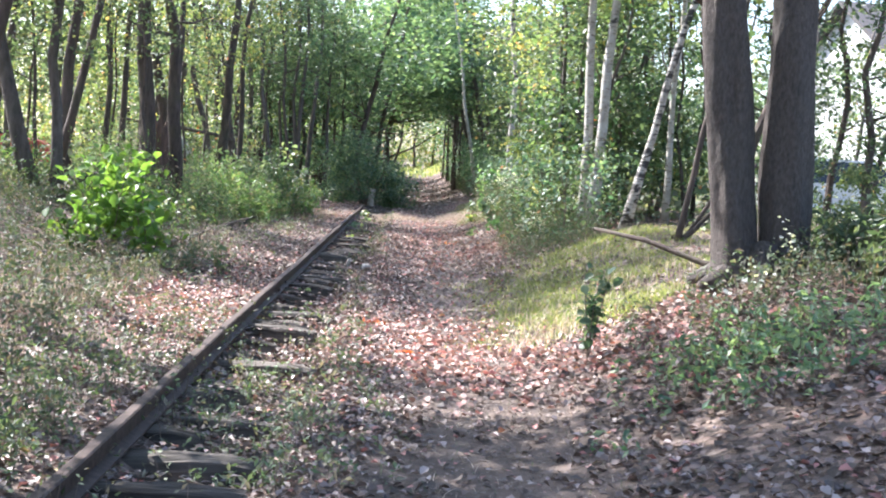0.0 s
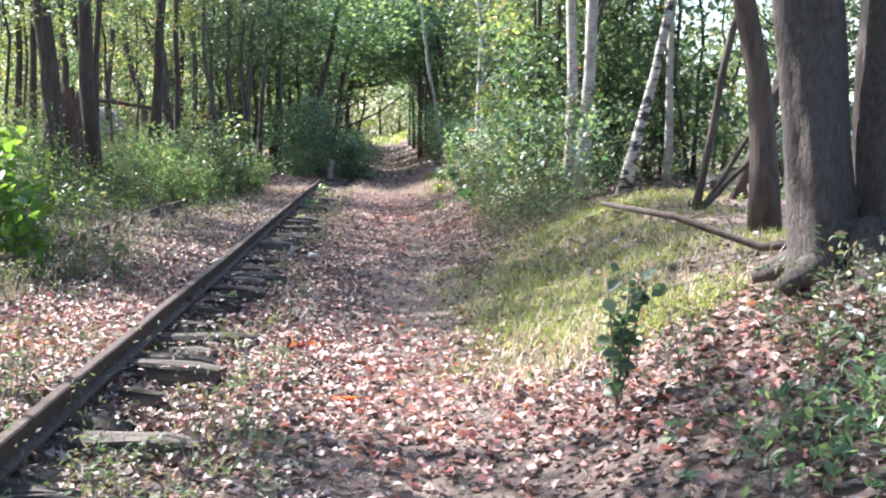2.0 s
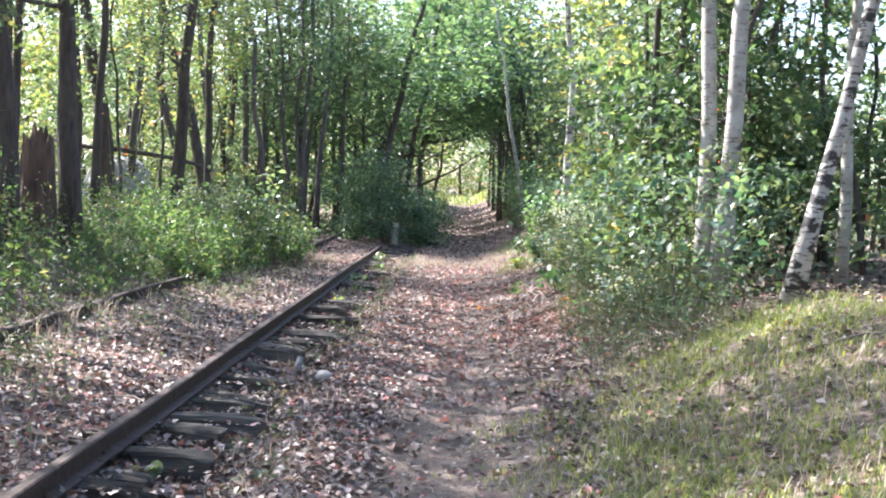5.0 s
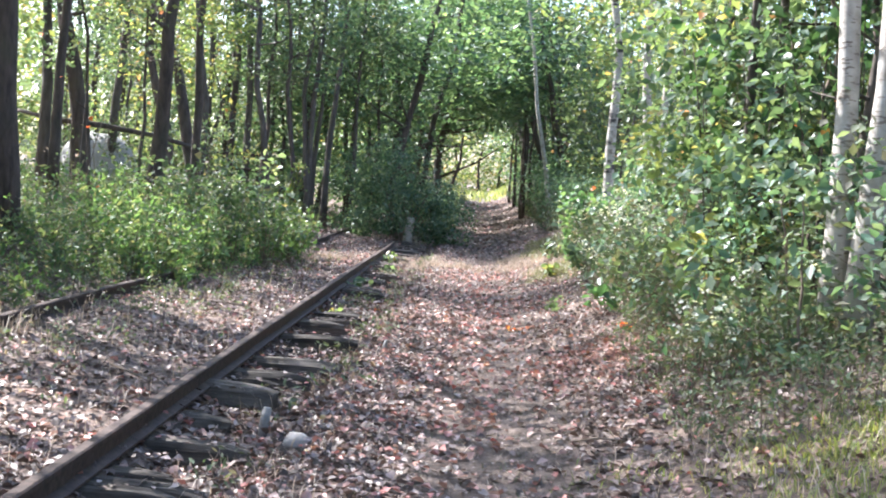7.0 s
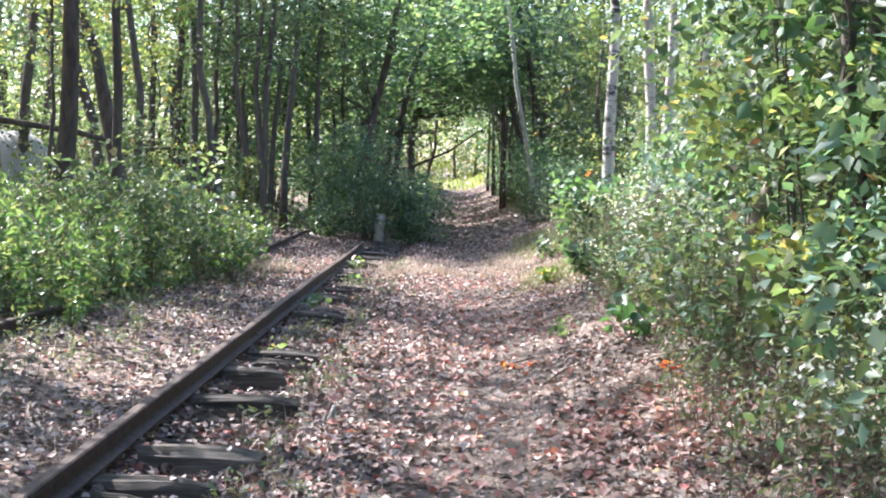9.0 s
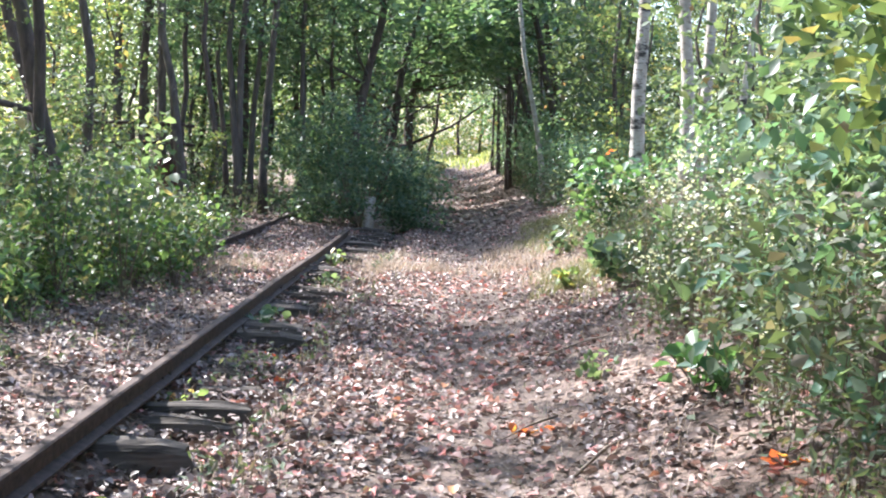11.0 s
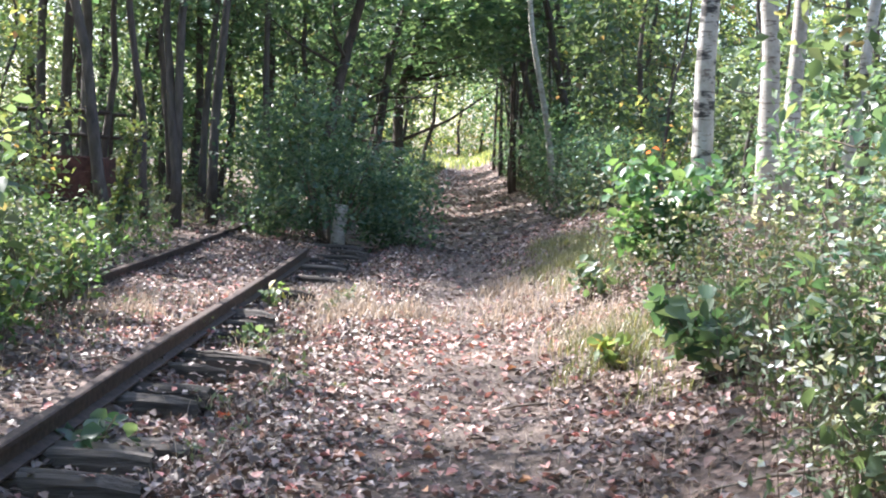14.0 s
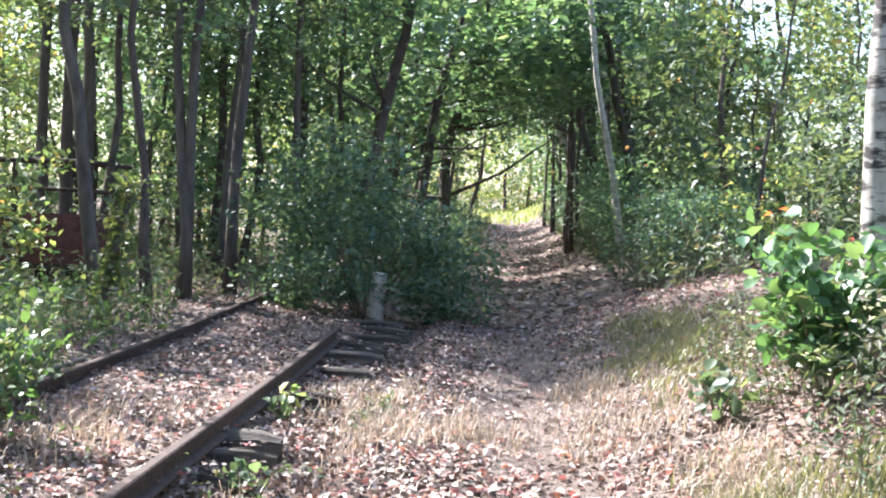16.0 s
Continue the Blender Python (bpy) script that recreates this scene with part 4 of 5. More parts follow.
blades("grass", 23000, lambda: tufts(((2.2, 16.0, 1.3, 1.8), (1.6, 14.5, 0.5, 2.2), (2.6, 13.5, 1.0, 1.6), (3.0, 17.6, 1.0, 1.0), (1.5, 12.4, 0.4, 0.9), (2.0, 11.2, 0.7, 0.8)),  0.2), 0.085, GRASS, "short yellow-green grass on the sunny bank", 0.004, 1.1)
blades("dry_grass", 8000, lambda: tufts(((-0.7, 35.9, 0.5, 0.7), (-0.5, 34.6, 0.4, 0.9), (1.3, 34.6, 0.5, 1.2), (1.6, 32.5, 0.3, 0.9), (-1.0, 36.5, 0.4, 0.9), (1.2, 36.5, 0.4, 0.9), (-2.3, 34, 0.6, 1.2), (-3.3, 33.5, 0.4, 1.0), (0.0, 34.6, 0.7, 0.5))), 0.14, STRAW, "dry straw-coloured grass at the path's edges")
blades("grass", 9000, lambda: tufts(((1.8, 36.5, 0.5, 2.0), (1.9, 39, 0.4, 2.0), (1.7, 31.5, 0.3, 1.2), (2.3, 31.5, 0.3, 0.8), (2.2, 37.5, 0.6, 2.0))), 0.14, OLIVE, "long olive-green grass beside the path")
blades("dry_grass", 4500, lambda: tufts(((-3.4, 14, 0.5, 2.5), (-3.2, 11, 0.6, 2.5), (-3.4, 20, 0.4, 3), (3.4, 10, 0.8, 1.0), (-3.5, 9, 0.6, 2))), 0.22, STRAW, "dry tangled grass in the undergrowth", 0.003)


blades("dry_grass", 550, lambda: (R.uniform(-2.8, -1.65), R.uniform(9, 36)), 0.2, STRAW, "sparse dry stalks between the rails", 0.0025, 0.5)
blades("dry_grass", 2600, lambda: (R.choice((R.gauss(1.6, 0.3), R.gauss(-0.45, 0.25))), R.uniform(11, 34)), 0.12, STRAW, "short dry stalks at the path's edges", 0.0025, 0.9)


blades("grass", 3500, lambda: (R.uniform(-7, 9), R.uniform(92, 126)), 0.45, GRASS, "long sunlit grass in the far clearing", 0.03, 0.6)
blades("plant_debris", 15000, lambda: (R.gauss(0.0, 1.5), R.uniform(3, 41)), 0.045, STRAW, "fine dry stalks strewn through the leaf litter", 0.0025, 2.6)
blades("plant_debris", 6000, lambda: (R.gauss(-0.1, 1.5), R.uniform(3, 41)), 0.07, WEED, "fine green and grey stalks in the litter", 0.002, 1.4)


def weeds(name, n, sampler, h, size, mat, label, width=0.4, per=16, flowers=0):
    """Herbs: thin stems set with small leaves, some with white flower heads."""
    b, pts, heads = Builder(), [], []
    for i in range(n):
        x, y = sampler()
        z = ground_z(x, y)
        H = h * R.uniform(0.5, 1.3) * (0.9 + 0.65 * noise.noise((x * 0.9, y * 0.9, 3.7)))
        tx, ty = R.uniform(-0.22, 0.22) * H, R.uniform(-0.22, 0.22) * H
        b.add([(x - 0.003, y, z), (x + 0.003, y, z), (x + tx, y + ty, z + H)], [(0, 1, 2)])
        for k in range(per):
            s = R.uniform(0.02, 1.0)
            rr = R.uniform(0.02, 0.11) * (1.25 - s * 0.6)
            a = R.uniform(0, 6.28)
            pts.append((x + tx * s + rr * math.cos(a), y + ty * s + rr * math.sin(a), z + H * s))
        if R.random() < flowers:
            for k in range(12):
                heads.append((x + tx + R.gauss(0, 0.07), y + ty + R.gauss(0, 0.07), z + H + R.gauss(0, 0.06)))
    V, F = leaf_arrays(np.array(pts), size, up=0.5, droop=0.3, width=width)
    b.add(V.tolist(), F.tolist(), 1)
    if heads:
        V, F = leaf_arrays(np.array(heads), 0.036, up=0.8, width=0.95)
        b.add(V.tolist(), F.tolist(), 2)
    return tagged(new(name, b.mesh(name, [TWIG, mat, PETAL])), label, "weeds", kind="stuff")


def bank_spot():
    while True:
        y = R.uniform(17.5, 36)
        x = -3.1 - 0.45 * (1 - smoothstep(23, 27, y)) - 2.6 * R.random() ** 0.8 + R.gauss(0, 0.1)
        if R.random() < 0.55 + 1.3 * noise.noise((x * 0.8, y * 0.6, 2.0)):
            return x, y


weeds("weeds", 1300, bank_spot, 0.62, 0.085, BANK, "green weeds thick along the buried rail")
weeds("weeds", 420, bank_spot, 0.95, 0.06, BANK, "tall slender green weeds standing over the bank", 0.3, 26)
weeds("weeds", 260, bank_spot, 0.9, 0.04, STRAW, "dry brown seed stalks among the bank weeds", 0.35, 16)
weeds("weeds", 900, bank_spot, 0.52, 0.065, WEED, "grey-green and dry weeds along the buried rail", per=18)
weeds("weeds", 460, lambda: (R.uniform(-4.6, -2.95), R.uniform(25.5, 32.6)), 0.75, 0.095, BANK, "tall green weeds crowding the buried rail", per=18)
weeds("weeds", 420, lambda: (R.uniform(-6.5, -3.3), R.uniform(31.5, 39.5)), 0.6, 0.09, BANK, "green weeds on the bank by the grove", per=16)
weeds("weeds", 650, lambda: (R.uniform(-2.4, -0.5), R.uniform(44.5, 95)), 0.6, 0.13, WEED, "weeds along the far path", per=12)
weeds("weeds", 800, lambda: (R.uniform(2.2, 3.6), R.uniform(42, 95)), 0.6, 0.13, WEED, "weeds along the far path", per=12)
weeds("weeds", 1100, lambda: (R.uniform(-5.5, -2.6), R.uniform(5, 18)), 0.38, 0.06, WEED, "low grey-green weeds beside the track")
weeds("weeds", 620, lambda: (R.uniform(1.9, 3.0), R.uniform(19.5, 36)), 0.75, 0.06, WEED, "grey-green asters with small white flowers", per=20, flowers=0.05)
weeds("weeds", 170, lambda: (max(1.7, R.gauss(2.8, 0.6)), R.gauss(8.9, 0.5)), 0.36, 0.055, WEED, "pale weeds round the maple's foot", per=14, flowers=0.04)
weeds("weeds", 260, lambda: (R.uniform(3.25, 4.6), R.uniform(8.3, 10.4)), 0.5, 0.095, GREEN, "bright green nettles beside the maple", per=16)
weeds("weeds", 380, lambda: (R.uniform(1.6, 2.9), R.uniform(17.8, 23)), 0.4, 0.05, WEED, "straggling brown-green weeds below the birches", per=14)
weeds("weeds", 130, lambda: (R.gauss(-0.75, 0.35), R.uniform(6, 9.5)), 0.2, 0.05, WEED, "low weeds between path and rail", per=12)
weeds("weeds", 120, lambda: (R.gauss(2.4, 0.5), R.gauss(7.6, 0.4)), 0.22, 0.07, DARK, "low dark green creeping weeds in litter", per=12)
blades("dry_grass", 1800, lambda: tufts(((2.2, 15.5, 1.3, 2.4), (1.5, 12.0, 0.4, 1.2), (2.6, 13.0, 1.0, 1.4), (1.3, 10.8, 0.4, 0.8))), 0.13, STRAW, "dry grass among the green on the bank", 0.003)
weeds("weeds", 260, lambda: (R.gauss(-1.7, 0.5), R.uniform(4.5, 12)), 0.28, 0.04, WEED, "small weeds between rail and ties", per=12)
weeds("weeds", 700, lambda: (R.uniform(-9.5, -3.5), R.uniform(36.5, 52)), 0.6, 0.11, WEED, "straggling weeds under the grove", per=12)
weeds("weeds", 420, lambda: (R.gauss(-2.9, 0.5), R.uniform(5, 33)), 0.24, 0.05, WEED, "small weeds over the buried rail", per=12)
weeds("weeds", 230, lambda: (R.uniform(2.05, 2.8), R.uniform(24, 31)), 0.8, 0.045, WEED, "tall pale asters with white flowers", per=18, flowers=0.12)
weeds("asters", 34, lambda: (R.gauss(2.15, 0.2), R.gauss(27.3, 0.6)), 0.85, 0.05, WEED, "white-flowered asters leaning over the path's edge", per=18, flowers=1.0)
weeds("asters", 14, lambda: (R.gauss(2.0, 0.12), R.gauss(20.0, 0.2)), 0.4, 0.045, WEED, "small clump of white asters in dry weeds", per=12, flowers=1.0)
TIE_CLUMPS = [(-0.85 + R.uniform(-0.45, 0.35), 9.5 + 1.15 * i + R.uniform(-0.5, 0.5)) for i in range(24)]


def tie_spot():
    cx, cy = R.choice(TIE_CLUMPS)
    return cx + R.gauss(0, 0.13), cy + R.gauss(0, 0.22)


weeds("weeds", 170, tie_spot, 0.2, 0.06, WEED, "small weeds growing among the ties", per=10)
blades("dry_grass", 900, tie_spot, 0.16, STRAW, "dry stalks among the rotten ties", 0.003, 0.8)
scatter("fallen_leaves", 5200, lambda: (R.gauss(-0.95, 0.28), R.uniform(9, 40)), 0.058, LITTER, "curled fallen leaves banked against the ties", "leaves", 0.03, up=1.0, width=0.78, fold=0.25, lobes=True)
weeds("weeds", 240, lambda: (R.uniform(-2.9, -1.75), R.uniform(4.2, 8.5)), 0.34, 0.05, GREEN, "slender green weeds beside the near rail", per=14)


# ---- dead wood and posts ----
def pole(name, points, radii, mat, label, category, sides=8, rough=0.2):
    b = Builder()
    b.add(*tube(points, radii, sides, rough, points[0][1]))
    return tagged(new(name, b.mesh(name, [mat], True)), label, category)


def on_ground(x, y, h=0.0):
    return (x, y, ground_z(x, y) + h)


pole("fallen_limb", [(1.84, 12.05, 1.10), (2.3, 11.75, 1.03), (2.8, 11.35, 0.86), on_ground(3.5, 10.9, -0.02)], [0.018, 0.026, 0.03, 0.032], BARK, "thin grey-brown broken limb propped against the maple's foot", "branch")


def forked_sapling(x, y):
    root = new("dead_sapling")
    root.location = (x, y, ground_z(x, y) - 0.05)
    for foot, top, bow, r in (((0, 0, 0), (1.15, 0.1, 4.6), (-0.12, 0, 0), 0.045), ((0.03, 0, 0.05), (0.95, -0.05, 1.1), (0, 0, -0.08), 0.038), ((0.05, 0.02, 0), (1.7, 0.3, 3.0), (0.1, 0, 0), 0.03)):
        b = Builder()
        line, radii = stem_mesh(b, foot, top, r, r * 0.5, bow, 7, 1.2, 0.05, top[0])
        limbs(b, line, radii, 4, 0.5, int(top[2] * 10), 0.5, 4)
        part("stem", b.mesh("stem", [BARK], True), root)
    return tagged(root, "bare dark sapling forking low from the grass", "sapling")


forked_sapling(3.47, 15.7)
pole("broken_snag", [on_ground(2.36, 23.7, -0.05), on_ground(2.42, 23.7, 0.5), on_ground(2.50, 23.7, 0.85), on_ground(2.56, 23.7, 1.05)], [0.075, 0.065, 0.06, 0.025], PALE_WOOD, "broken pale brown tree snag among leaves", "snag")


def rotten_snag(x, y):
    """A broken trunk, split at the top."""
    b = Builder()
    n, z0 = 18, ground_z(x, y) - 0.05
    rows = []
    for j, (hh, r) in enumerate(((0, 0.30), (0.25, 0.25), (0.7, 0.22), (1.1, 0.22), (1.4, 0.2))):
        for i in range(n):
            a = 2 * math.pi * i / n
            q = r * (1 + 0.18 * noise.noise((math.cos(a) * 2, math.sin(a) * 2, hh)))
            jag = 0.28 * noise.noise((math.cos(a) * 3, math.sin(a) * 3, 9)) if j == 4 else 0
            rows.append((x + q * math.cos(a), y + q * math.sin(a), z0 + hh + jag))
    rows.append((x, y, z0 + 1.15))
    faces = [(j * n + i, j * n + (i + 1) % n, (j + 1) * n + (i + 1) % n, (j + 1) * n + i) for j in range(4) for i in range(n)]
    faces += [(4 * n + i, 4 * n + (i + 1) % n, 5 * n) for i in range(n)]
    b.add(rows, faces)
    return tagged(new("rotten_snag", b.mesh("rotten_snag", [ROTTEN])), "rotten red-brown broken trunk with jagged top", "snag")


ROTTEN = bark_material("rotten_wood", (0.04, 0.026, 0.02), (0.17, 0.10, 0.07), (0.10, 0.07, 0.05), 10)
rotten_snag(-4.98, 24.1)
pole("stump", [on_ground(-4.95, 18.9, -0.05), on_ground(-4.95, 18.9, 0.2), on_ground(-4.93, 18.9, 0.42)], [0.27, 0.23, 0.22], BARK, "dark cut tree stump at the wood's edge", "stump", 14)
STUB_BARK = plain_material("grey_stub_bark", (0.26, 0.245, 0.23), 0.9, 0, 0.4, 14)
pole("tree_stub", [on_ground(-1.34, 42.2, -0.05), on_ground(-1.33, 42.2, 0.3), on_ground(-1.30, 42.2, 0.58), on_ground(-1.29, 42.2, 0.78)], [0.13, 0.11, 0.105, 0.10], BIRCH, "short pale grey tree stub in front of the bush", "stump", 12)
pole("fallen_limb", [(-7.9, 33.0, 2.35), (-6.9, 32.5, 2.2), (-6.2, 32.45, 2.16), (-5.4, 33.3, 2.05), (-4.95, 33.9, 1.92)], [0.03, 0.045, 0.05, 0.045, 0.035], BARK, "dark dead limb caught between two trunks", "branch")
pole("fallen_branch", [on_ground(-3.05, 33.6, 0.05), on_ground(-3.3, 35.0, 0.07), on_ground(-3.25, 36.5, 0.04)], [0.03, 0.035, 0.02], PALE_WOOD, "pale fallen branch beside the buried rail", "branch")
for i in range(46):
    x, y = R.choice((R.uniform(1.0, 3.2), R.uniform(-3.4, -0.9))), R.uniform(5, 38)
    a, L = R.uniform(0, 6.28), R.uniform(0.25, 0.8)
    pole("twig", [on_ground(x, y, 0.03), on_ground(x + L * 0.5 * math.cos(a), y + L * 0.5 * math.sin(a), 0.05), on_ground(x + L * math.cos(a), y + L * math.sin(a), 0.02)], [0.009, 0.008, 0.003], R.choice((TWIG, PALE_WOOD)), "dry fallen twig on the leaf litter", "twig", 5)


def vine_post(x, y):
    root = new("vine_covered_post")
    root.location = (x, y, ground_z(x, y) - 0.05)
    b = Builder()
    stem_mesh(b, (0, 0, 0), (0.28, 0.05, 1.55), 0.05, 0.035, (0, 0, 0), 8, 1.1)
    part("post", b.mesh("post", [GREY_BARK], True), root)
    P = np.array([(0.28 * s + R.gauss(0, 0.085), 0.05 * s + R.gauss(0, 0.085), 1.65 * s) for s in (R.random() for _ in range(700))])
    part("vine", leaf_mesh("vine", P, 0.085, YELLOW, up=0.3, droop=0.8), root)
    return tagged(root, "leaning post wrapped in bright green vine", "post")


vine_post(-3.92, 38.8)


# ---- broad-leaved plants ----
def broad_plant(x, y, h, spread, leaf, n, mat, label, name="broadleaf_plant", stems=4):
    root = new(name)
    root.location = (x, y, ground_z(x, y) - 0.02)
    r = random.Random(int(x * 100 + y * 10))
    pts = []
    for k in range(stems):
        a = k * 6.28 / stems + r.uniform(-0.5, 0.5)
        top = Vector((math.cos(a) * spread * r.uniform(0.2, 0.9), math.sin(a) * spread * r.uniform(0.2, 0.9), h * r.uniform(0.7, 1.1)))
        b = Builder()
        b.add(*tube([(0, 0, 0), top * 0.5 + Vector((0, 0, 0.05 * h)), top], [0.007, 0.006, 0.003], 5))
        part("stem", b.mesh("stem", [TWIG]), root)
        for j in range(n // stems):
            s = r.uniform(0.3, 1.05)
            pts.append(tuple(top * s + Vector((r.gauss(0, spread * 0.22), r.gauss(0, spread * 0.22), r.gauss(0, h * 0.06)))))
    part("foliage", leaf_mesh("foliage", np.array(pts), leaf, mat, up=0.7, droop=0.9, width=0.72, lobes=True), root)
    return tagged(root, label, "plant")


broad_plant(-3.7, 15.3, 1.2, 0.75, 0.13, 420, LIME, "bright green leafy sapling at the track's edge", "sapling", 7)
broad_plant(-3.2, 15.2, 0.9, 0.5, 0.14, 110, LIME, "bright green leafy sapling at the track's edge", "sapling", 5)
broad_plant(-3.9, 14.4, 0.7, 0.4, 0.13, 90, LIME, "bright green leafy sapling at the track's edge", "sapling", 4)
broad_plant(1.42, 9.2, 0.68, 0.17, 0.075, 90, DARK, "dark green narrow seedling among red leaves", "seedling", 4)
broad_plant(2.32, 33.6, 0.98, 0.62, 0.12, 560, BROAD, "large-leaved dark green plant at the path's edge", stems=9)
broad_plant(1.75, 33.9, 0.38, 0.3, 0.10, 60, GREEN, "small-leaved green plant at the path's edge", stems=5)
broad_plant(1.38, 26.3, 0.16, 0.2, 0.07, 26, GREEN, "low broad-leaved seedling in leaf litter", "seedling")
broad_plant(2.25, 25.6, 0.6, 0.45, 0.085, 130, GREEN, "large-leaved green plant beside the path", stems=5)
broad_plant(2.1, 27.2, 0.5, 0.3, 0.11, 46, GREEN, "green leafy plant beside the path")
broad_plant(-1.32, 29.3, 0.26, 0.24, 0.12, 34, DARK, "small green plant growing against the rail", "seedling")
broad_plant(-1.15, 33.2, 0.22, 0.26, 0.09, 34, GREEN, "small green plant between the ties", "seedling")
broad_plant(-1.3, 35.4, 0.25, 0.25, 0.09, 30, YELLOW, "yellowing weed between the ties", "seedling")
broad_plant(-3.25, 32.2, 1.15, 0.55, 0.15, 120, GREEN, "leafy maple sapling beside the buried rail", "maple_sapling", 6)
broad_plant(-3.7, 33.6, 1.5, 0.6, 0.14, 130, GREEN, "leafy maple sapling at the bank", "maple_sapling", 6)
broad_plant(-4.3, 30.6, 1.4, 0.6, 0.14, 130, GREEN, "leafy maple sapling at the bank", "maple_sapling", 6)
broad_plant(-2.75, 29.8, 1.25, 0.5, 0.075, 322, BANK, "leafy green sapling growing between the rails", "sapling", 7)
broad_plant(-3.05, 28.8, 1.6, 0.5, 0.075, 336, BANK, "leafy green sapling beside the buried rail", "sapling", 7)
broad_plant(-3.0, 30.9, 1.1, 0.5, 0.075, 294, BANK, "leafy green sapling over the buried rail", "sapling", 7)
broad_plant(-2.8, 32.0, 0.8, 0.45, 0.075, 237, BANK, "low leafy sapling growing between the rails", "sapling", 6)
broad_plant(-2.75, 33.2, 0.8, 0.5, 0.075, 294, BANK, "low leafy sapling growing between the rails", "sapling", 7)
broad_plant(-3.05, 34.3, 0.85, 0.5, 0.075, 294, BANK, "low leafy sapling over the buried rail", "sapling", 7)
broad_plant(-2.6, 31.3, 0.7, 0.4, 0.075, 210, BANK, "low leafy sapling growing between the rails", "sapling", 6)
broad_plant(2.05, 29.9, 0.55, 0.4, 0.12, 130, DARK, "dark green broad-leaved plant at the path's edge", stems=6)
broad_plant(2.3, 28.6, 0.6, 0.4, 0.11, 120, DARK, "dark green broad-leaved plant at the path's edge", stems=6)
broad_plant(-3.45, 31.0, 0.55, 0.35, 0.15, 44, GREEN, "broad-leaved green weed by the buried rail")
broad_plant(-3.3, 28.0, 0.5, 0.35, 0.14, 40, GREEN, "broad-leaved green weed by the buried rail")
broad_plant(2.3, 21.6, 0.9, 0.4, 0.13, 70, YELLOW, "yellow-green sapling with drooping leaves", "sapling", 6)
broad_plant(1.6, 31.0, 0.28, 0.2, 0.11, 24, YELLOW, "low yellow-green seedling in the litter", "seedling")
broad_plant(1.85, 25.1, 0.3, 0.32, 0.13, 40, BROAD, "broad oak-leaved seedling in leaf litter", "seedling", 5)


def bare_stemmed_shrub(x, y, h, label, seed):
    """Thin dark stems from one foot, leaves hanging only near their tops."""
    root = new("shrub")
    root.location = (x, y, ground_z(x, y) - 0.03)
    r = random.Random(seed)
    pts = []
    for k in range(8):
        a = k * 2.4
        top = (math.cos(a) * r.uniform(0.15, 0.55), math.sin(a) * r.uniform(0.15, 0.5), h * r.uniform(0.7, 1.1))
        b = Builder()
        line, radii = stem_mesh(b, (0.07 * math.cos(a), 0.07 * math.sin(a), 0), top, 0.013, 0.004, (0.05, 0, 0), 5, 1.2, 0.07, seed + k, 0, 7, 0.1)
        limbs(b, line, radii, 4, 0.5, seed + k, 0.45, 4)
        part("stem", b.mesh("stem", [BARK], True), root)
        for j in range(26):
            s = r.uniform(0.5, 1.08)
            p = line[min(7, int(s * 7))]
            pts.append((p.x + r.gauss(0, 0.2), p.y + r.gauss(0, 0.2), h * s + r.gauss(0, 0.1)))
    part("foliage", leaf_mesh("foliage", np.array(pts), 0.105, BROAD, up=0.25, droop=1.6, width=0.75, lobes=True), root)
    return tagged(root, label, "shrub")


bare_stemmed_shrub(2.45, 22.3, 2.3, "thin-stemmed shrub with hanging green leaves", 810)
bare_stemmed_shrub(2.85, 24.2, 2.8, "thin-stemmed shrub with hanging green leaves", 820)
bare_stemmed_shrub(3.1, 21.3, 2.6, "thin-stemmed shrub beside the birch clump", 830)
for x, y, h in ((2.9, 23.5, 2.3), (3.1, 20.9, 2.6), (-4.9, 27.5, 2.4), (-5.1, 33.0, 1.3), (2.8, 36.8, 1.4)):
    broad_plant(x, y, h, 0.6, 0.075, 7, RED_LEAF, "maple sapling with a few red leaves", "maple_sapling", 3)


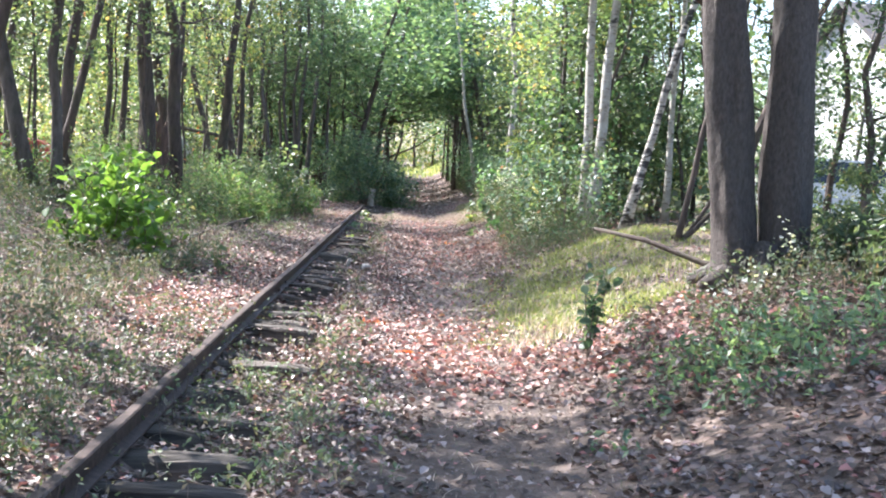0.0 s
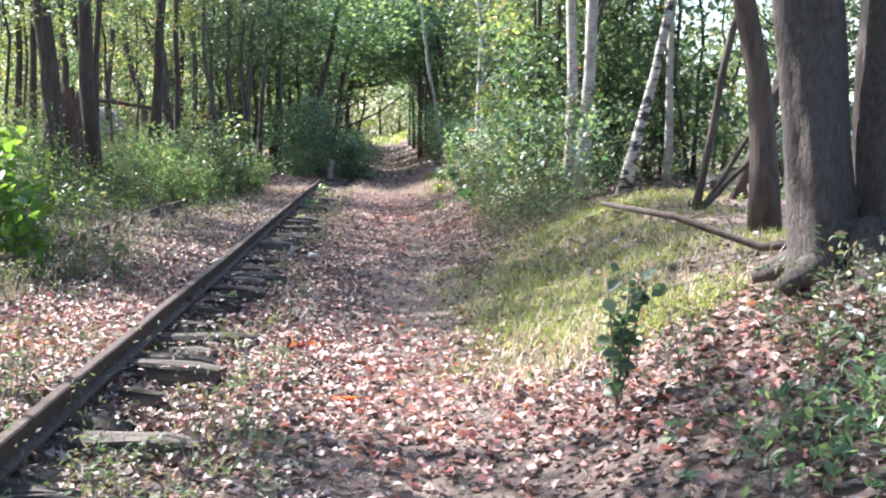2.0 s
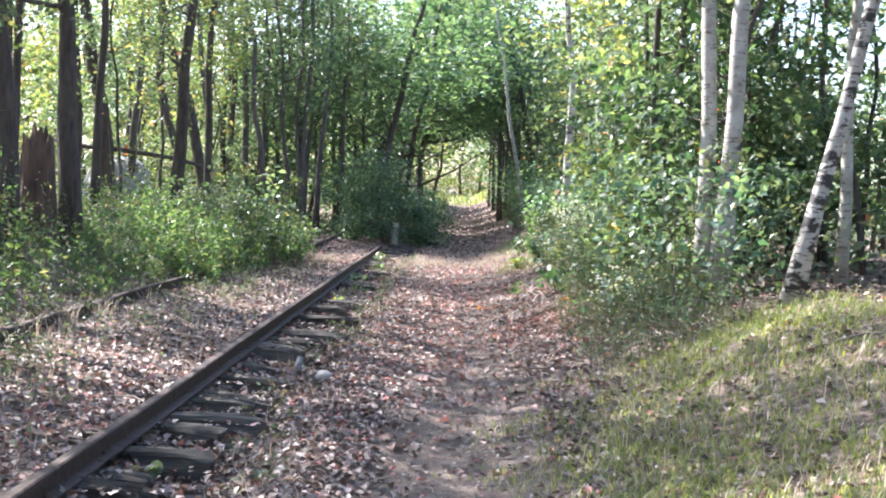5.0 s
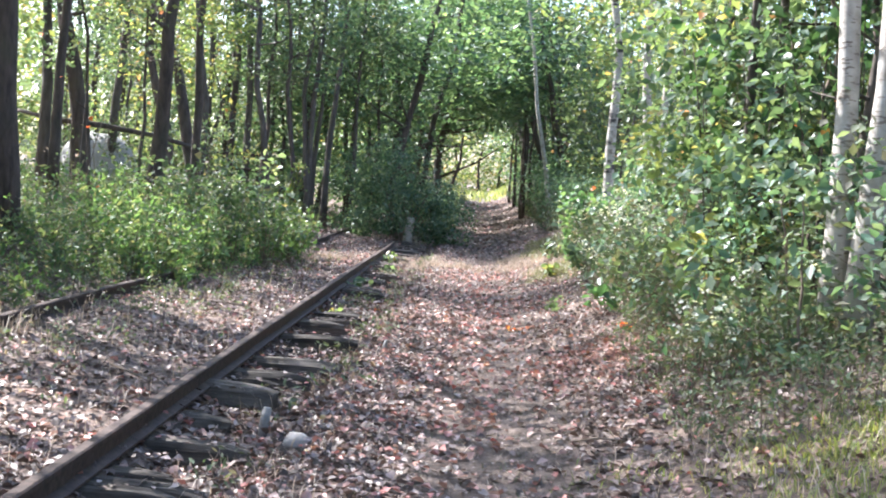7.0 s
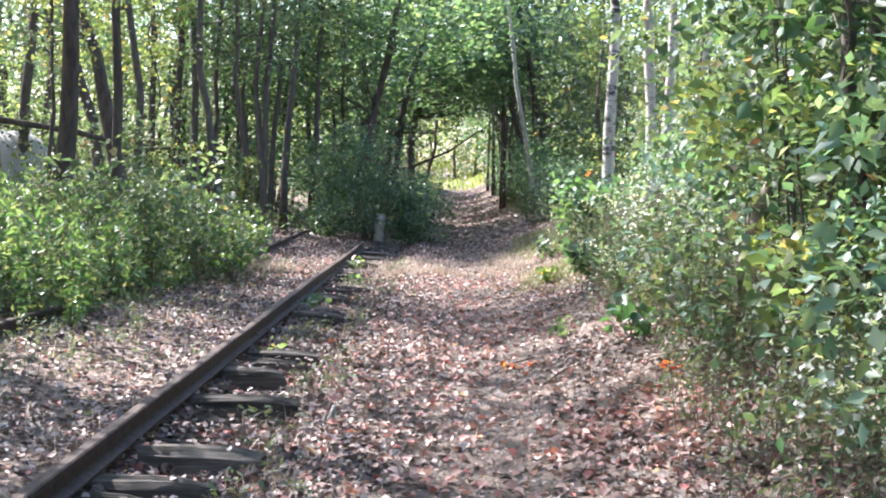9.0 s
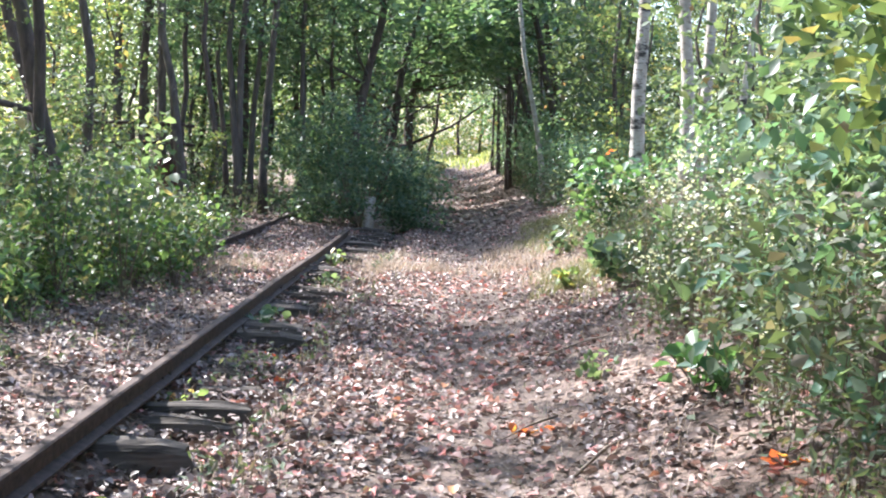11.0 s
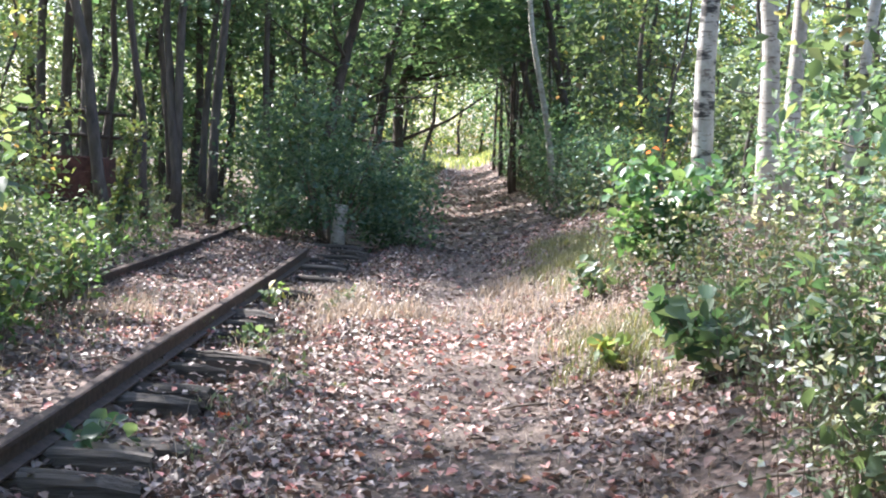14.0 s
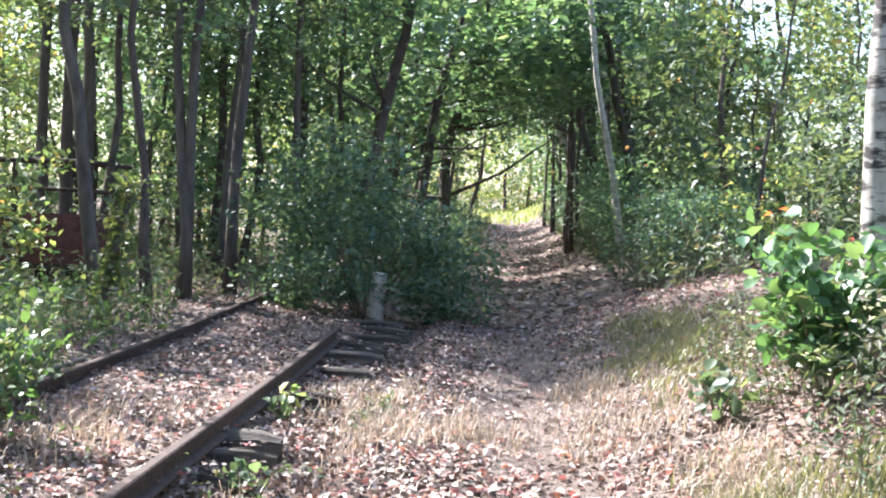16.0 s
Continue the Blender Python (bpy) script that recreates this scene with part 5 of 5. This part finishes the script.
# ---- things beyond the trees ----
def rusty_cart(x, y):
    """A low wagon with a plank body, iron stakes and two rails round its sides."""
    root = new("rusty_cart")
    root.location = (x, y, ground_z(x, y))
    root.rotation_euler = (0, 0, radians(4))
    for y0 in (-0.6, 0.55):
        for z0 in (0.38, 0.6, 0.82):
            b = Builder()
            b.box(-1.6, y0, z0, 1.6, y0 + 0.045, z0 + 0.205)
            part("side_board", b.mesh("side_board", [RUSTY_RED]), root)
    for x0 in (-1.6, 1.55):
        b = Builder()
        b.box(x0, -0.552, 0.38, x0 + 0.05, 0.548, 1.02)
        part("end_board", b.mesh("end_board", [RUSTY_RED]), root)
    b = Builder()
    b.box(-1.6, -0.6, 0.3, 1.6, 0.6, 0.377)
    part("floor", b.mesh("floor", [RUST]), root)
    for py in (-0.64, 0.64):
        for px in (-1.5, -0.5, 0.5, 1.5):
            b = Builder()
            b.box(px - 0.03, py - 0.035, 0.2, px + 0.03, py + 0.035, 1.72)
            part("stake", b.mesh("stake", [RUST]), root)
        for z in (1.36, 1.745):
            b = Builder()
            line = [(px, py, z + 0.02 * math.sin(px * 2.3 + py)) for px in (-1.7, -1.2, -0.6, 0.0, 0.6, 1.2, 1.75)]
            b.add(*tube(line, [0.03] * 7, 8, 0.1, z))
            part("rail", b.mesh("rail", [RUST], True), root)
    for px, py in ((-1.0, -0.45), (1.0, -0.45), (-1.0, 0.45), (1.0, 0.45)):
        b = Builder()
        ring = [(math.cos(k * 0.3927), math.sin(k * 0.3927)) for k in range(16)]
        rows = [(px + q * c, py + o, 0.26 + q * h) for q, o in ((0.26, -0.04), (0.26, 0.04), (0.2, 0.045), (0.18, 0.015), (0.05, 0.03)) for c, h in ring]
        b.add(rows, [(j * 16 + k, j * 16 + (k + 1) % 16, (j + 1) * 16 + (k + 1) % 16, (j + 1) * 16 + k) for j in range(4) for k in range(16)] + [tuple(range(15, -1, -1)), tuple(range(64, 80))])
        part("wheel", b.mesh("wheel", [RUST]), root)
    return tagged(root, "dark red rusty stake wagon abandoned under trees", "wagon")


RUSTY_RED = plain_material("rusty_red_paint", (0.11, 0.045, 0.04), 0.8, 0.1, 0.5, 9)
TARP = plain_material("grey_tarp", (0.36, 0.345, 0.33), 0.75, 0, 0.2, 5)
rusty_cart(-6.75, 42.7)


def covered_heap(x, y):
    """A heap under a sheet that hangs in folds."""
    b = Builder()
    verts, faces, nu, nv = [], [], 36, 12
    for j in range(nv + 1):
        s = j / nv
        for i in range(nu):
            a = 2 * math.pi * i / nu
            k = math.cos(s * math.pi / 2) ** 0.6 * 0.97 + 0.03
            fold = 1 + 0.05 * math.sin(a * 9 + 1.3) * (1 - s)
            e = 0.75
            cx = math.copysign(abs(math.cos(a)) ** e, math.cos(a))
            cy = math.copysign(abs(math.sin(a)) ** e, math.sin(a))
            verts.append((0.8 * cx * k * fold, 0.8 * cy * k * fold, 1.35 * math.sin(s * math.pi / 2) + 0.06 * noise.noise((a, s * 3, 2))))
    for j in range(nv):
        for i in range(nu):
            faces.append((j * nu + i, j * nu + (i + 1) % nu, (j + 1) * nu + (i + 1) % nu, (j + 1) * nu + i))
    faces.append(tuple(nv * nu + i for i in range(nu)))
    b.add(verts, faces)
    ob = new("tarpaulin", b.mesh("tarpaulin", [TARP], True))
    ob.location = (x, y, ground_z(x, y))
    return tagged(ob, "pale grey tarpaulin over a rounded mound", "tarpaulin")


covered_heap(-7.05, 35.2)


def car(x, y, turn, paint, label):
    root = new("parked_car")
    root.matrix_world = pose(x, y, ground_z(x, y) - 0.03, 0, 0, turn)
    glass, tyre, rim = CAR_GLASS, TYRE, RIM
    side = [(-2.1, 0.35), (-2.15, 0.65), (-2.0, 0.88), (-1.25, 0.95), (1.0, 0.95), (1.9, 0.82), (2.15, 0.62), (2.15, 0.32)]
    b = Builder()
    k = len(side)
    b.add([(px, -0.86, pz) for px, pz in side] + [(px, 0.86, pz) for px, pz in side], [tuple(range(k)), tuple(range(2 * k - 1, k - 1, -1))] + [(i, k + i, k + (i + 1) % k, (i + 1) % k) for i in range(k)])
    part("body", b.mesh("body", [paint]), root)
    cab = [(-1.75, 0.93), (-1.1, 1.42), (0.25, 1.45), (1.05, 0.93)]
    b = Builder()
    b.add([(px, -0.8 + (pz - 0.93) * 0.25, pz) for px, pz in cab] + [(px, 0.8 - (pz - 0.93) * 0.25, pz) for px, pz in cab], [(0, 1, 2, 3), (7, 6, 5, 4), (0, 4, 5, 1), (1, 5, 6, 2), (2, 6, 7, 3)], 0)
    part("window", b.mesh("window", [glass]), root)
    b = Builder()
    b.box(-1.12, -0.68, 1.43, 0.3, 0.68, 1.48)
    part("roof", b.mesh("roof", [paint]), root)
    for px in (-1.35, 1.35):
        for py in (-0.80, 0.80):
            b = Builder()
            n = 18
            ring = [(math.cos(2 * math.pi * i / n), math.sin(2 * math.pi * i / n)) for i in range(n)]
            b.add([(px + 0.32 * c, py - 0.1, 0.34 + 0.32 * s) for c, s in ring] + [(px + 0.32 * c, py + 0.1, 0.34 + 0.32 * s) for c, s in ring], [(i, (i + 1) % n, n + (i + 1) % n, n + i) for i in range(n)] + [tuple(range(n - 1, -1, -1)), tuple(range(n, 2 * n))])
            w = part("wheel", b.mesh("wheel", [tyre]), root)
            b = Builder()
            o = math.copysign(0.104, py)
            b.add([(px + 0.2 * c, py + o, 0.34 + 0.2 * s) for c, s in ring], [tuple(range(n))])
            part("rim", b.mesh("rim", [rim]), w)
    return tagged(root, label, "car")


CAR_GLASS = plain_material("dark_car_glass", (0.03, 0.035, 0.04), 0.08, 0, 0.1)
TYRE = plain_material("tyre_rubber", (0.03, 0.03, 0.03), 0.85)
RIM = plain_material("wheel_rim", (0.5, 0.5, 0.5), 0.35, 0.9)
WHITE_PAINT = plain_material("white_car_paint", (0.75, 0.77, 0.8), 0.3, 0, 0.05)
RED_PAINT = plain_material("red_car_paint", (0.42, 0.04, 0.05), 0.35, 0, 0.1)
car(-11.2, 31, 12, RED_PAINT, "red car parked behind the trees")
car(9.9, 27.2, -8, WHITE_PAINT, "white car parked behind the trees")


def house(x, y, turn):
    root = new("house")
    root.matrix_world = pose(x, y, ground_z(x, y), 0, 0, turn)
    b = Builder()
    b.box(-5, -3.5, -0.3, 5, 3.5, 4.2)
    b.add([(-5, -3.5, 4.2), (-5, 3.5, 4.2), (-5, 0, 6.2), (5, -3.5, 4.2), (5, 3.5, 4.2), (5, 0, 6.2)], [(0, 2, 1), (3, 4, 5)])
    part("wall", b.mesh("wall", [SIDING]), root)
    for s in (-1, 1):
        b = Builder()
        b.add([(-5.4, 0, 6.24), (5.4, 0, 6.24), (5.4, s * 4.0, 3.95), (-5.4, s * 4.0, 3.95), (-5.4, 0, 6.36), (5.4, 0, 6.36), (5.4, s * 4.0, 4.07), (-5.4, s * 4.0, 4.07)],
              [(0, 1, 2, 3), (7, 6, 5, 4), (0, 4, 5, 1), (1, 5, 6, 2), (2, 6, 7, 3), (3, 7, 4, 0)])
        part("roof", b.mesh("roof", [SHINGLE]), root)
    for px in (-3.2, 0.2, 3.2):
        b = Builder()
        b.box(px - 0.55, -3.56, 1.0, px + 0.55, -3.503, 2.3)
        w = part("window", b.mesh("window", [WHITE_PAINT]), root)
        b = Builder()
        b.box(px - 0.46, -3.575, 1.09, px + 0.46, -3.563, 2.21)
        part("pane", b.mesh("pane", [CAR_GLASS]), w)
    return tagged(root, "pale house with dark shingled gable roof", "house")


SIDING = plain_material("pale_siding", (0.55, 0.56, 0.58), 0.7, 0, 0.08)
SHINGLE = plain_material("dark_shingle", (0.07, 0.065, 0.065), 0.9, 0, 0.3, 12)
house(17.8, 37.5, 8)


# ---- small things by the rail ----
def chunk(x, y, hh, r, label, mat=PALE_WOOD, name="wood_stake", lean=0.03):
    return pole(name, [on_ground(x, y, -0.03), on_ground(x + lean * 0.5, y, hh * 0.6), on_ground(x + lean, y, hh)], [r, r * 0.95, r * 0.8], mat, label, "wood", 7, 0.35)


chunk(-0.92, 19.4, 0.20, 0.035, "pale broken stake beside a tie", STUB_BARK)
chunk(-0.40, 22.6, 0.14, 0.022, "short pale broken stake in the litter", STUB_BARK)
chunk(-1.36, 13.25, 0.13, 0.05, "pale split chunk of tie against the rail", PALE_WOOD, "wood_chunk", 0.0)
chunk(-0.78, 12.6, 0.10, 0.045, "upright splinter of a rotten tie", PALE_WOOD, "wood_chunk")
pole("stone", [on_ground(-0.62, 18.8, -0.01), on_ground(-0.60, 18.86, 0.04), on_ground(-0.58, 18.9, 0.055)], [0.10, 0.085, 0.03], STUB_BARK, "pale grey stone lying by the ties", "stone", 9, 0.4)
broad_plant(-1.12, 23.7, 0.13, 0.16, 0.075, 22, YELLOW, "small yellow seedling between the ties", "seedling")
broad_plant(-1.5 + 0.25, 15.4, 0.16, 0.13, 0.07, 18, GREEN, "small green weed beside the rail", "seedling")
broad_plant(-2.3, 15.2, 0.35, 0.2, 0.08, 26, GREEN, "small leafy weed between the rails", "seedling")
broad_plant(-1.3, 26.0, 0.2, 0.16, 0.06, 26, YELLOW, "yellowing weed beside the rail", "seedling")
for x, y in ((-0.75, 26.9), (-0.95, 25.9), (-0.8, 30.6), (0.9, 25.2), (1.9, 23.4), (-0.3, 12.2), (0.1, 10.4), (-1.0, 28.2)):
    broad_plant(x, y, 0.06, 0.14, 0.085, 10, RED_LEAF, "bright red fallen maple leaves in a heap", "leaf_heap", 2)
